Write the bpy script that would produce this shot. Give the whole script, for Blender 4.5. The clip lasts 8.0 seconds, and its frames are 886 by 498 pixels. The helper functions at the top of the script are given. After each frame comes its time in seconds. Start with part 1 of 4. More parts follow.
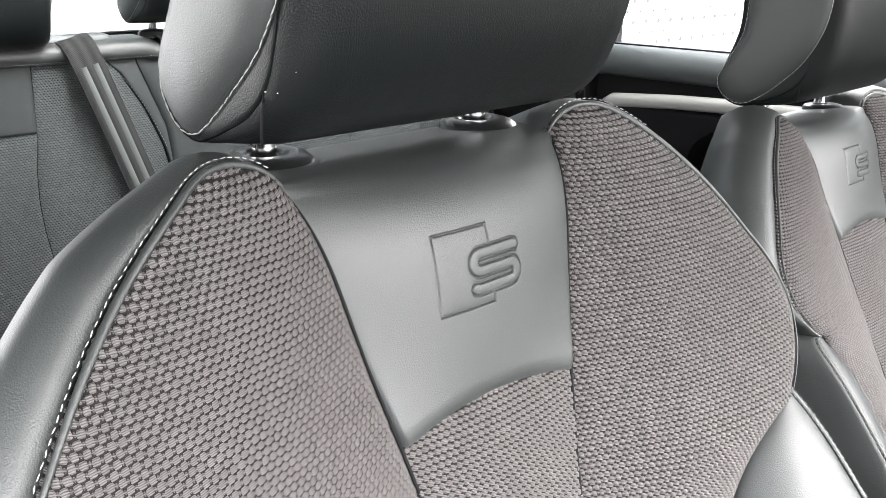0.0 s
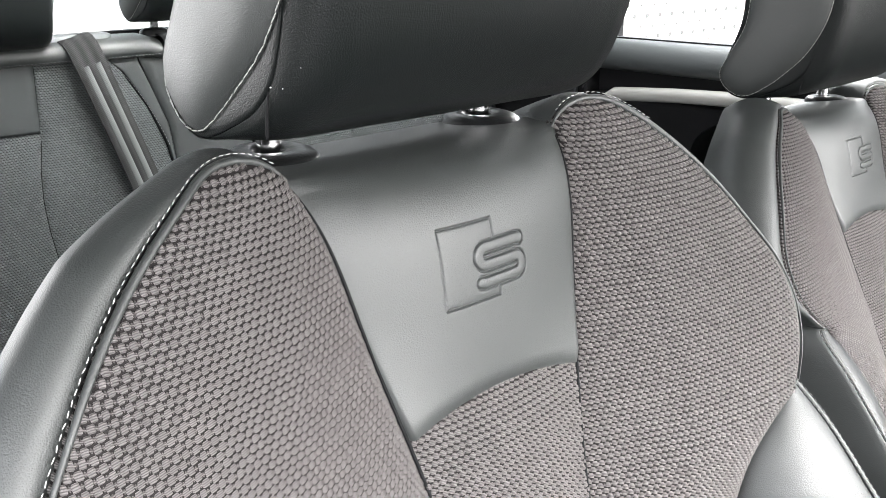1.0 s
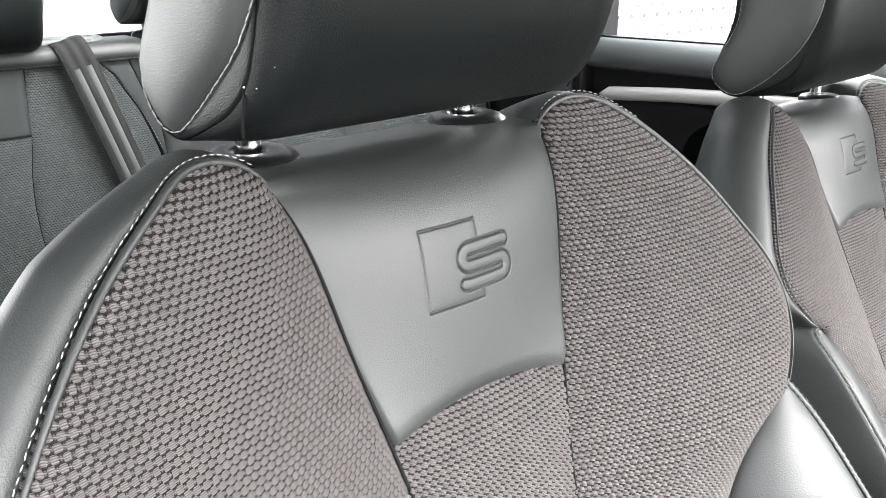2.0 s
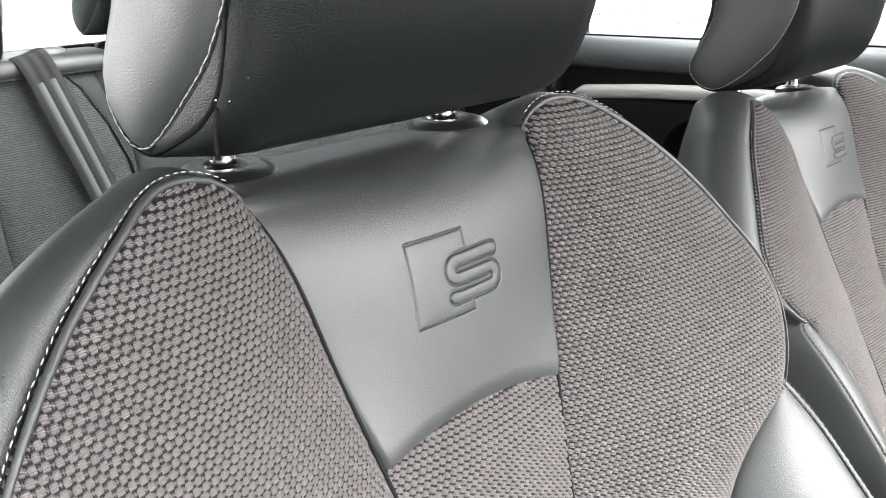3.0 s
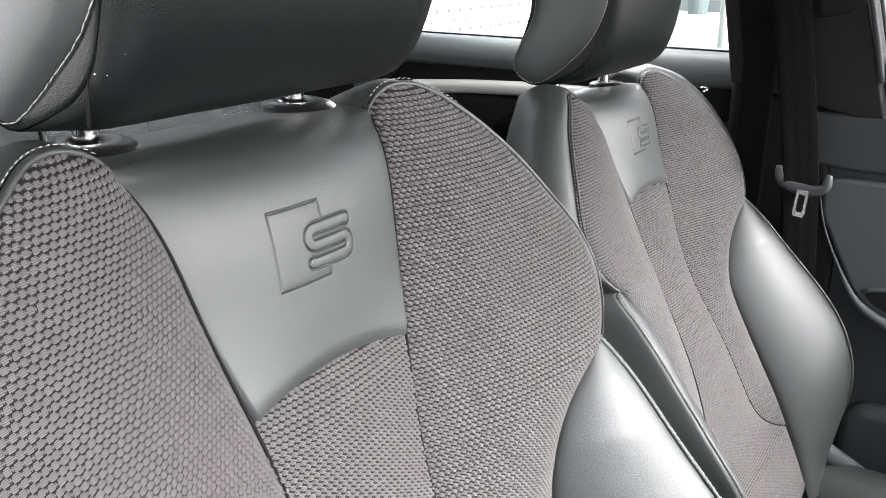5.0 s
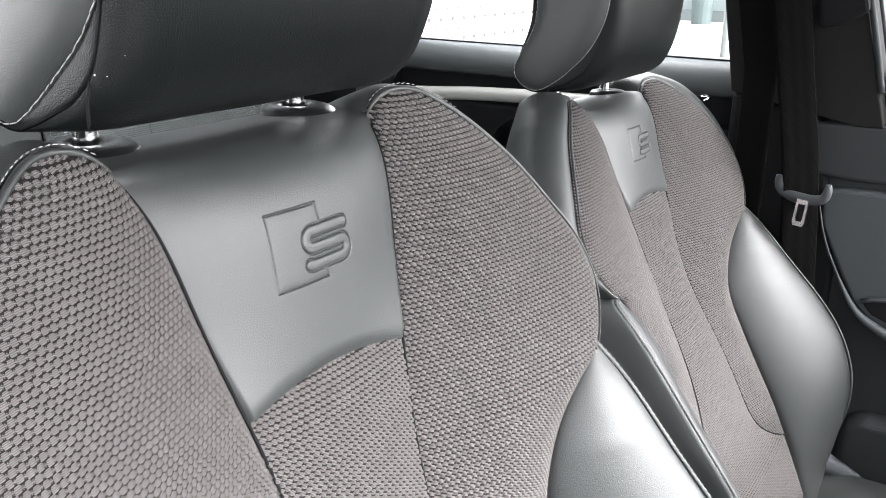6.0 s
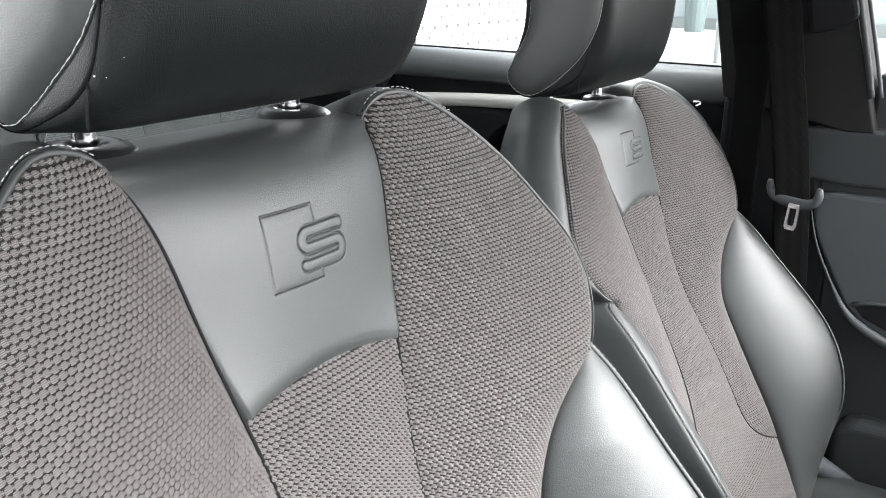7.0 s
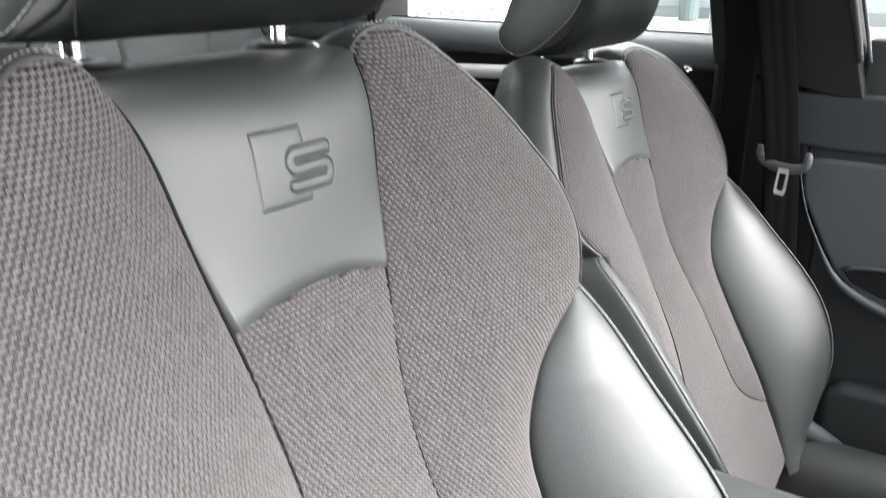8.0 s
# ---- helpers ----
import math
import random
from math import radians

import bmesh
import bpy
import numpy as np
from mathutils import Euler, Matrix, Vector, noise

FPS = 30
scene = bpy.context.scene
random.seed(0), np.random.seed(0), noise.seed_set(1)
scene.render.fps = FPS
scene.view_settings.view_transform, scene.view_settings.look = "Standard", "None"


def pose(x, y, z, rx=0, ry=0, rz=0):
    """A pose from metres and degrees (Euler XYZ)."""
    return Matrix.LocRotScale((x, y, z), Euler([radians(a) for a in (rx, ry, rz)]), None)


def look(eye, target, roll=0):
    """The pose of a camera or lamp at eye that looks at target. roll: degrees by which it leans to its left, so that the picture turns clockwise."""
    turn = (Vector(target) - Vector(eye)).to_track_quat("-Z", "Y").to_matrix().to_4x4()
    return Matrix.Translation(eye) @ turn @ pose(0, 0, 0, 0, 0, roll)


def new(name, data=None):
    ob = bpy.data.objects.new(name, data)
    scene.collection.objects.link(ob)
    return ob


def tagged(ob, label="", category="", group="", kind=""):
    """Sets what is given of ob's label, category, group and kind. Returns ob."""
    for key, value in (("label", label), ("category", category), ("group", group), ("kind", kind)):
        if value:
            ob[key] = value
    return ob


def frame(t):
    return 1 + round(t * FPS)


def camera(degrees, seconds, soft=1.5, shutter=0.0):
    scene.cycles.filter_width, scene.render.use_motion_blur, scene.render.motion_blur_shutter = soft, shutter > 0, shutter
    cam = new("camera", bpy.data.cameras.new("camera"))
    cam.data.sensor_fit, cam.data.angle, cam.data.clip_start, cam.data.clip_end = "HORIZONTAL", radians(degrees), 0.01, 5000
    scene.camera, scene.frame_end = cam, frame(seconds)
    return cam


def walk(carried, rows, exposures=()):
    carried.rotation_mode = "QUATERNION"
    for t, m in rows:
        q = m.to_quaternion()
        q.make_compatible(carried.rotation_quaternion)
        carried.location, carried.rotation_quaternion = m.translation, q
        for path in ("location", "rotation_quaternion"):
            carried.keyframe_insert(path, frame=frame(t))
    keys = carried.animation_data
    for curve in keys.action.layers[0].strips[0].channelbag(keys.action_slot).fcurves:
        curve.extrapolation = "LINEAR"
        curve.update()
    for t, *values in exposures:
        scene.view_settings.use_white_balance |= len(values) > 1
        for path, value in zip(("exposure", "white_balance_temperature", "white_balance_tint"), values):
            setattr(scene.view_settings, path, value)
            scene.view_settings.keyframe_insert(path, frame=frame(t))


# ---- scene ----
cam = camera(54.39, 8.0, 0.65, 0.5)
PATH = [
    (0, (-0.2951, -0.3675, 1.1420), (0.3515, 0.3248, 0.8216), 0.14),
    (0.5, (-0.2967, -0.3693, 1.1427), (0.3468, 0.3258, 0.8224), -0.35),
    (1, (-0.2971, -0.3678, 1.1414), (0.3464, 0.3256, 0.8171), -0.43),
    (1.5, (-0.2942, -0.3699, 1.1401), (0.3488, 0.3241, 0.8162), -0.41),
    (1.7, (-0.2925, -0.3701, 1.1402), (0.3507, 0.3236, 0.8160), -0.42),
    (2.8, (-0.2764, -0.3657, 1.1372), (0.3741, 0.3240, 0.8194), -2.68),
    (3, (-0.2786, -0.3525, 1.1387), (0.3860, 0.3217, 0.8167), -2.23),
    (3.2, (-0.2889, -0.3372, 1.1389), (0.4099, 0.2996, 0.8131), -1.76),
    (3.5, (-0.3113, -0.3369, 1.1456), (0.4508, 0.2203, 0.8157), -0.49),
    (4, (-0.3194, -0.3639, 1.1380), (0.4557, 0.1747, 0.8075), -0.36),
    (4.5, (-0.3231, -0.3691, 1.1419), (0.4550, 0.1657, 0.8125), -0.55),
    (4.7, (-0.3212, -0.3725, 1.1385), (0.4616, 0.1546, 0.8079), -0.26),
    (5.8, (-0.3217, -0.3758, 1.1388), (0.4650, 0.1497, 0.8148), 0.88),
    (6, (-0.3225, -0.3784, 1.1377), (0.4652, 0.1483, 0.8182), 0.72),
    (6.5, (-0.3255, -0.3830, 1.1388), (0.4654, 0.1408, 0.8224), 0.75),
    (7, (-0.3280, -0.3825, 1.1359), (0.4653, 0.1407, 0.8247), 0.69),
    (7.5, (-0.3318, -0.3790, 1.1289), (0.4625, 0.1434, 0.8185), 0.74),
    (7.8, (-0.3344, -0.3820, 1.1185), (0.4620, 0.1370, 0.8083), 0.86),
    (8, (-0.3394, -0.3952, 1.1016), (0.4549, 0.1207, 0.7809), 0.78),
]
EXPOSURES = [(0.0, 3.31, 6480, 10), (3.1, 3.31, 6480, 10), (3.5, 3.34, 6460, 10), (4.0, 3.16, 6420, 11), (4.5, 3.15, 6400, 11), (6.0, 3.22, 6370, 11), (7.0, 3.21, 6370, 9), (7.5, 3.18, 6380, 9), (8.0, 3.19, 6390, 10)]
walk(cam, [(t, look(eye, target, roll)) for t, eye, target, roll in PATH], EXPOSURES)

# ---- world and light: a bright overcast day, light through the windscreen and the open driver's door ----
SUN_AZ, SUN_EL = 168.0, 42.0        # degrees: azimuth of the sun from +y towards +x, and its height
world = bpy.data.worlds.new("overcast_sky")
scene.world = world
world.use_nodes = True
wn = world.node_tree
sky = wn.nodes.new("ShaderNodeTexSky")
sky.sky_type, sky.sun_disc = "NISHITA", False
sky.sun_elevation, sky.sun_rotation = radians(SUN_EL), radians(SUN_AZ)
sky.air_density, sky.dust_density, sky.ozone_density = 1.0, 6.0, 0.6
hue = wn.nodes.new("ShaderNodeHueSaturation")
hue.inputs["Saturation"].default_value = 0.12
wn.links.new(sky.outputs[0], hue.inputs["Color"])
wn.links.new(hue.outputs[0], wn.nodes["Background"].inputs[0])
wn.nodes["Background"].inputs[1].default_value = 0.15
sun_data = bpy.data.lights.new("sun", "SUN")
sun_data.energy, sun_data.angle, sun_data.color = 0.34, radians(60), (0.98, 1.0, 1.0)
sun = new("sun", sun_data)
az, el = radians(SUN_AZ), radians(SUN_EL)
sun.matrix_world = look((0, 0, 8), Vector((0, 0, 8)) - Vector((math.sin(az) * math.cos(el), math.cos(az) * math.cos(el), math.sin(el))))

side_sky = bpy.data.lights.new("side_window_sky", "AREA")       # the sky's light in the opening of the rear side window
side_sky.shape, side_sky.size, side_sky.size_y, side_sky.energy, side_sky.color = "RECTANGLE", 0.46, 0.22, 0.44, (1.0, 1.0, 1.0)
side_lamp = new("side_window_sky", side_sky)
side_lamp.matrix_world = look((-0.43, 0.43, 1.105), (-0.02, -0.10, 1.02))
far_sky = bpy.data.lights.new("far_window_sky", "AREA")       # in the upper half of the side window across the car
far_sky.shape, far_sky.size, far_sky.size_y, far_sky.energy, far_sky.color = "RECTANGLE", 0.55, 0.20, 0.8, (1.0, 1.0, 1.0)
far_lamp = new("far_window_sky", far_sky)
far_lamp.matrix_world = look((1.045, 0.27, 1.26), (0.55, 0.20, 0.90))
door_sky = bpy.data.lights.new("door_opening_sky", "AREA")       # and in the opening of the driver's door
door_sky.shape, door_sky.size, door_sky.size_y, door_sky.energy, door_sky.color = "RECTANGLE", 0.56, 0.30, 0.22, (0.97, 0.98, 1.0)
door_lamp = new("door_opening_sky", door_sky)
door_lamp.matrix_world = look((-0.46, -0.36, 1.06), (-0.15, -0.06, 0.92))


# ---- materials ----
class Nodes:
    """A node tree with short calls."""

    def __init__(self, name, rough=0.5, metal=0.0, spec=0.5):
        self.mat = bpy.data.materials.new(name)
        self.mat.use_nodes = True
        self.tree = self.mat.node_tree
        self.bsdf = self.tree.nodes["Principled BSDF"]
        self.bsdf.inputs["Roughness"].default_value = rough
        self.bsdf.inputs["Metallic"].default_value = metal
        self.bsdf.inputs["Specular IOR Level"].default_value = spec

    def add(self, kind, links=(), **values):
        n = self.tree.nodes.new("ShaderNode" + kind)
        if "data_type" in values:
            n.data_type = values["data_type"]
        if "blend_type" in values:
            n.blend_type = values["blend_type"]
        if "operation" in values:
            n.operation = values["operation"]
        if "interpolation_type" in values:
            n.interpolation_type = values["interpolation_type"]
        if "feature" in values:
            n.feature = values["feature"]
        if "noise_dimensions" in values:
            n.noise_dimensions = values["noise_dimensions"]
        for slot, source in links:
            if isinstance(source, (int, float, tuple)):
                n.inputs[slot].default_value = source
            else:
                self.tree.links.new(source, n.inputs[slot])
        return n

    def math(self, op, a, b=0.0, c=0.0):
        return self.add("Math", ((0, a), (1, b), (2, c)), operation=op).outputs[0]

    def place(self, kind="Object"):
        return self.add("TexCoord").outputs[kind]

    def noise(self, scale, detail=3.0, rough=0.55, where=None):
        return self.add("TexNoise", (("Vector", where or self.place()), ("Scale", scale), ("Detail", detail), ("Roughness", rough))).outputs["Fac"]

    def ramp(self, fac, stops):
        r = self.add("ValToRGB", (("Fac", fac),))
        while len(r.color_ramp.elements) < len(stops):
            r.color_ramp.elements.new(0.5)
        for e, (p, c) in zip(r.color_ramp.elements, stops):
            e.position, e.color = p, (*c, 1) if len(c) == 3 else c
        return r.outputs["Color"]

    def mix(self, fac, a, b, blend="MIX"):
        m = self.add("Mix", (("Factor", fac),), data_type="RGBA", blend_type=blend)
        for i, v in ((6, a), (7, b)):
            if isinstance(v, tuple):
                m.inputs[i].default_value = (*v, 1)
            else:
                self.tree.links.new(v, m.inputs[i])
        return m.outputs[2]

    def bump(self, height, dist, strength=1.0, under=None):
        links = [("Height", height), ("Distance", dist), ("Strength", strength)]
        if under is not None:
            links.append(("Normal", under))
        return self.add("Bump", links).outputs[0]

    def out(self, colour=None, rough=None, normal=None):
        for slot, v in (("Base Color", colour), ("Roughness", rough), ("Normal", normal)):
            if isinstance(v, tuple):
                self.bsdf.inputs[slot].default_value = (*v, 1)
            elif v is not None:
                self.tree.links.new(v, self.bsdf.inputs[slot])
        return self.mat


def leather(name, base, rough, grain=0.00012, spec=0.5):
    """Grained seat leather: pebbled cells and fine creases, a little uneven in gloss."""
    n = Nodes(name, rough, spec=spec)
    where = n.place()
    warp = n.add("TexNoise", (("Vector", where), ("Scale", 800.0), ("Detail", 2.0))).outputs["Color"]
    bent = n.add("Mix", (("Factor", 0.0006),), data_type="VECTOR")
    n.tree.links.new(where, bent.inputs[4])
    n.tree.links.new(warp, bent.inputs[5])
    cells = n.add("TexVoronoi", (("Vector", bent.outputs[1]), ("Scale", 1250.0)), feature="F1").outputs["Distance"]
    creases = n.noise(1700.0, 2.0, 0.5)
    height = n.math("ADD", n.math("MULTIPLY", cells, -0.9), creases)
    broad = n.noise(9.0, 3.0)
    fine = n.noise(160.0, 3.0)
    colour = n.mix(n.math("MULTIPLY", fine, 0.35), tuple(c * 0.85 for c in base), tuple(c * 1.25 for c in base))
    colour = n.mix(n.math("MULTIPLY", broad, 0.4), colour, tuple(c * 1.12 for c in base))
    r = n.math("ADD", n.math("MULTIPLY", broad, 0.12), rough - 0.06)
    soft = n.bump(n.noise(22.0, 2.0), 0.0010, 0.35)
    return n.out(colour, r, n.bump(height, grain, 1.0, soft))


def knit(name, light, dark, depth=0.0022, pu=0.0040, pv=0.0033):
    """Knobbly seat cloth: staggered pads of yarn over a dark ground, laid out in metres on the UV map."""
    n = Nodes(name, 0.9, spec=0.06)
    uv = n.add("SeparateXYZ", ((0, n.place("UV")),))
    wob = n.noise(120.0, 2.0)
    v = n.math("DIVIDE", uv.outputs[1], pv)
    row = n.math("FLOOR", v)
    u = n.math("ADD", n.math("DIVIDE", uv.outputs[0], pu), n.math("MULTIPLY", row, 0.5))
    u = n.math("ADD", u, n.math("MULTIPLY", wob, 0.16))
    fu = n.math("SUBTRACT", n.math("FRACT", u), 0.5)
    fv = n.math("SUBTRACT", n.math("FRACT", v), 0.5)
    skew = n.math("ADD", fv, n.math("MULTIPLY", fu, 0.22))
    # a pad narrows towards its ends; the furrow between two rows is deeper than the gap between neighbours
    ragged = n.noise(900.0, 2.0)
    threads = n.add("MapRange", (("Value", n.math("SINE", n.math("ADD", n.math("ADD", n.math("MULTIPLY", fv, 21.0), n.math("MULTIPLY", fu, -4.0)), n.math("MULTIPLY", ragged, 5.0)))), ("From Min", -1.0), ("From Max", 1.0))).outputs[0]
    end = n.math("ADD", n.math("ABSOLUTE", fu), n.math("MULTIPLY", n.math("ADD", n.math("SUBTRACT", 0.5, threads), n.math("MULTIPLY", n.math("SUBTRACT", ragged, 0.5), 2.2)), 0.13))
    along = n.add("MapRange", (("Value", end), ("From Min", 0.47), ("From Max", 0.33)), interpolation_type="SMOOTHSTEP").outputs[0]
    slim = n.math("ADD", 1.95, n.math("MULTIPLY", n.math("POWER", n.math("ABSOLUTE", n.math("MULTIPLY", fu, 2.0)), 3.0), 0.40))
    furrow = n.add("MapRange", (("Value", n.math("ABSOLUTE", n.math("MULTIPLY", skew, slim))), ("From Min", 1.0), ("From Max", 0.64)), interpolation_type="SMOOTHSTEP").outputs[0]
    pad = n.math("MULTIPLY", furrow, n.math("ADD", 0.12, n.math("MULTIPLY", along, 0.88)))
    # the thin bridging yarn between two pads
    bu = n.math("SUBTRACT", n.math("FRACT", n.math("ADD", u, 0.5)), 0.5)
    bridge = n.add("MapRange", (("Value", n.math("ADD", n.math("ABSOLUTE", n.math("MULTIPLY", bu, 4.6)), n.math("ABSOLUTE", n.math("MULTIPLY", fv, 2.9)))), ("From Min", 0.9), ("From Max", 0.2)), interpolation_type="SMOOTHSTEP").outputs[0]
    height = n.math("MAXIMUM", pad, n.math("MULTIPLY", bridge, 0.62))
    cover = n.math("MULTIPLY", height, n.math("ADD", 0.55, n.math("MULTIPLY", threads, 0.45)))
    broad = n.noise(14.0, 3.0)
    fuzz = n.noise(700.0, 2.0)
    lit = n.mix(n.math("MULTIPLY", broad, 0.55), light, tuple(c * f for c, f in zip(light, (0.82, 0.80, 0.82))))
    lit = n.mix(n.math("MULTIPLY", fuzz, 0.4), lit, tuple(c * 1.2 for c in light))
    cell = n.add("CombineXYZ", ((0, n.math("FLOOR", u)), (1, row))).outputs[0]
    each = n.add("TexWhiteNoise", (("Vector", cell),), noise_dimensions="2D").outputs["Value"]
    lit = n.mix(each, lit, tuple(c * 0.8 for c in light))
    under = n.math("MULTIPLY", n.math("SINE", n.math("ADD", n.math("MULTIPLY", fv, 44.0), n.math("MULTIPLY", ragged, 9.0))), 0.5)
    ground = n.mix(n.math("ADD", under, 0.5), tuple(c * 0.45 for c in dark), tuple(c * 2.6 for c in dark))
    colour = n.mix(cover, ground, lit)
    bump = n.math("ADD", height, n.math("MULTIPLY", threads, 0.30))
    n.bsdf.inputs["Sheen Weight"].default_value = 0.02
    n.bsdf.inputs["Sheen Roughness"].default_value = 0.5
    return n.out(colour, None, n.bump(bump, depth))


def yarn(name, light):
    """Yarn of the raised pads: each pad a tone of its own, with fine hairs and painted shade between plies."""
    n = Nodes(name, 0.85, spec=0.12)
    each = n.add("NewGeometry").outputs["Random Per Island"]
    uv = n.add("SeparateXYZ", ((0, n.place("UV")),))
    broad, hair = n.noise(14.0, 3.0), n.noise(1500.0, 3.0)
    wander = n.math("MULTIPLY", n.noise(700.0, 1.0), 1.6)
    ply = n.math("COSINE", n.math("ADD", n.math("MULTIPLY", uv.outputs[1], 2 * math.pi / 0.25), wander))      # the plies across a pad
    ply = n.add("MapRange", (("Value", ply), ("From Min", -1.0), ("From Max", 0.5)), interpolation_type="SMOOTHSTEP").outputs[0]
    twist = n.math("SINE", n.math("ADD", n.math("MULTIPLY", uv.outputs[0], 46.0), n.math("MULTIPLY", uv.outputs[1], 30.0)))
    colour = n.mix(each, light, tuple(c * 0.78 for c in light))
    colour = n.mix(n.math("MULTIPLY", broad, 0.5), colour, tuple(c * f for c, f in zip(light, (0.86, 0.80, 0.80))))
    colour = n.mix(n.math("MULTIPLY", hair, 0.7), colour, tuple(c * 0.62 for c in light))
    # darker colour in the creases between plies stands in for their shade
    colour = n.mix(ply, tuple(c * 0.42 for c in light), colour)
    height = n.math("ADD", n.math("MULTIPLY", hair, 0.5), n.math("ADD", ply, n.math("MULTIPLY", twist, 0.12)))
    return n.out(colour, None, n.bump(height, 0.0003))


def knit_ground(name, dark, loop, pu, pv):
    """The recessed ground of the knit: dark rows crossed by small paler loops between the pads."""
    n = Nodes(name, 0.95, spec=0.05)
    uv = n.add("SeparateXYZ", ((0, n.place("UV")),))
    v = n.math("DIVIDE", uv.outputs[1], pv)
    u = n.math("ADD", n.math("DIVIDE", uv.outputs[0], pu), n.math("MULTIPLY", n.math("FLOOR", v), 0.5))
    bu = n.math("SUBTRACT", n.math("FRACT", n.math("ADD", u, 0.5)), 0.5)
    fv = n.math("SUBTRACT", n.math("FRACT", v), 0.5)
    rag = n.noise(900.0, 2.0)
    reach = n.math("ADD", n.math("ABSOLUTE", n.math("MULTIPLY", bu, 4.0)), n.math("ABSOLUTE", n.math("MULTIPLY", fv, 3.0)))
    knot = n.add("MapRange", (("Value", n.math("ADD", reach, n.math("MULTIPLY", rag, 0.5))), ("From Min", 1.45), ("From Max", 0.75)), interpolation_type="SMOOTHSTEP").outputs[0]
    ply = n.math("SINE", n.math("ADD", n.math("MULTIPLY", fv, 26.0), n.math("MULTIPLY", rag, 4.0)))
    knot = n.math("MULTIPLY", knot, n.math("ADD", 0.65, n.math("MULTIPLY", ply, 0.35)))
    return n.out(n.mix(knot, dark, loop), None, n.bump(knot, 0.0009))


def plastic(name, base, rough=0.55, grain=0.00015, spec=0.4):
    n = Nodes(name, rough, spec=spec)
    broad, fine = n.noise(12.0, 3.0), n.noise(600.0, 2.0)
    colour = n.mix(n.math("MULTIPLY", broad, 0.5), tuple(c * 0.85 for c in base), tuple(c * 1.15 for c in base))
    return n.out(colour, n.math("ADD", n.math("MULTIPLY", broad, 0.15), rough - 0.07), n.bump(fine, grain))


def metal(name, base, rough):
    n = Nodes(name, rough, 1.0)
    smear = n.noise(180.0, 3.0)
    return n.out(n.mix(n.math("MULTIPLY", smear, 0.3), base, tuple(c * 0.8 for c in base)), n.math("ADD", n.math("MULTIPLY", smear, 0.12), rough - 0.04))


def webbing(name, base):
    """Woven belt: fine diagonal ribs and long tracks."""
    n = Nodes(name, 0.7, spec=0.1)
    uv = n.add("SeparateXYZ", ((0, n.place("UV")),))
    rib = n.math("SINE", n.math("ADD", n.math("MULTIPLY", uv.outputs[1], 3600.0), n.math("MULTIPLY", uv.outputs[0], 2000.0)))
    track = n.math("SINE", n.math("MULTIPLY", uv.outputs[0], 400.0))
    tone = n.add("MapRange", (("Value", track), ("From Min", -1.0), ("From Max", 1.0))).outputs[0]
    colour = n.mix(tone, tuple(c * 0.75 for c in base), tuple(c * 1.5 for c in base))
    return n.out(colour, None, n.bump(n.math("ADD", rib, n.math("MULTIPLY", track, 0.8)), 0.0002))


LEATHER = leather("black_leather", (0.0262, 0.0293, 0.0291), 0.50, spec=0.85)
# seat leather darkened: the shade on the headrests is put into the colour
LEATHER_SHADED = leather("black_leather_headrest_shaded", (0.0048, 0.0062, 0.0063), 0.44, 0.00015, spec=0.22)
PU, PV = 0.0041, 0.0032         # pitch of the knit, in metres
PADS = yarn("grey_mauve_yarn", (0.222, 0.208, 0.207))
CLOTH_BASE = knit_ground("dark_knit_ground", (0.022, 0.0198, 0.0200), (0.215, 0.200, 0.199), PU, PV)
# the same leather for the bench, darkened to stand for the shade there
LEATHER_REAR_SHADED = leather("shaded_leather_rear", (0.0135, 0.0168, 0.0172), 0.55, spec=0.4)
# copy of the seat cloth; its tone carries the light at the rear
CLOTH_REAR_TONED = knit("grey_knit_cloth_rear_toned", (0.156, 0.170, 0.172), (0.030, 0.031, 0.031))
THREAD = plastic("pale_thread", (0.40, 0.40, 0.39), 0.7, 0.0001)
THREAD_GREY = plastic("grey_thread", (0.22, 0.22, 0.22), 0.7, 0.0001)
PLASTIC = plastic("black_plastic", (0.012, 0.0125, 0.013), 0.32)
TRIM = plastic("dark_grey_trim", (0.033, 0.0362, 0.0385), 0.6, spec=0.25)
TRIM_SOFT = plastic("soft_grey_trim", (0.058, 0.063, 0.069), 0.5, 0.0003)
TRIM_BLACK = plastic("matt_black_trim", (0.008, 0.008, 0.009), 0.75, spec=0.2)
PILLAR = plastic("pillar_cloth", (0.0175, 0.0172, 0.0170), 0.9, 0.0003, 0.15)
LEDGE = plastic("soft_mid_grey_trim", (0.068, 0.075, 0.077), 0.45, 0.0003)
DOOR_SOFT = plastic("dark_soft_door_trim", (0.056, 0.062, 0.066), 0.5, 0.0003)
PILLAR_EDGE = plastic("dark_pillar_edge", (0.0045, 0.0045, 0.0045), 0.85, 0.0003, 0.12)
STRIP = plastic("pale_grey_trim_strip", (0.52, 0.515, 0.49), 0.35)
BEZEL = plastic("grey_plastic", (0.13, 0.138, 0.14), 0.5)
CHROME = metal("chrome", (0.85, 0.85, 0.86), 0.08)
STEEL = metal("brushed_steel", (0.90, 0.91, 0.92), 0.2)
STRAP = webbing("black_webbing", (0.0042, 0.0040, 0.0038))
STRAP_REAR = webbing("grey_webbing", (0.024, 0.0245, 0.0245))
WEB_PALE = webbing("pale_grey_webbing", (0.095, 0.100, 0.099))
CARPET = plastic("black_carpet", (0.015, 0.015, 0.016), 0.95, 0.001, 0.1)
LINER = plastic("black_roof_lining", (0.022, 0.022, 0.023), 0.95, 0.0003, 0.1)
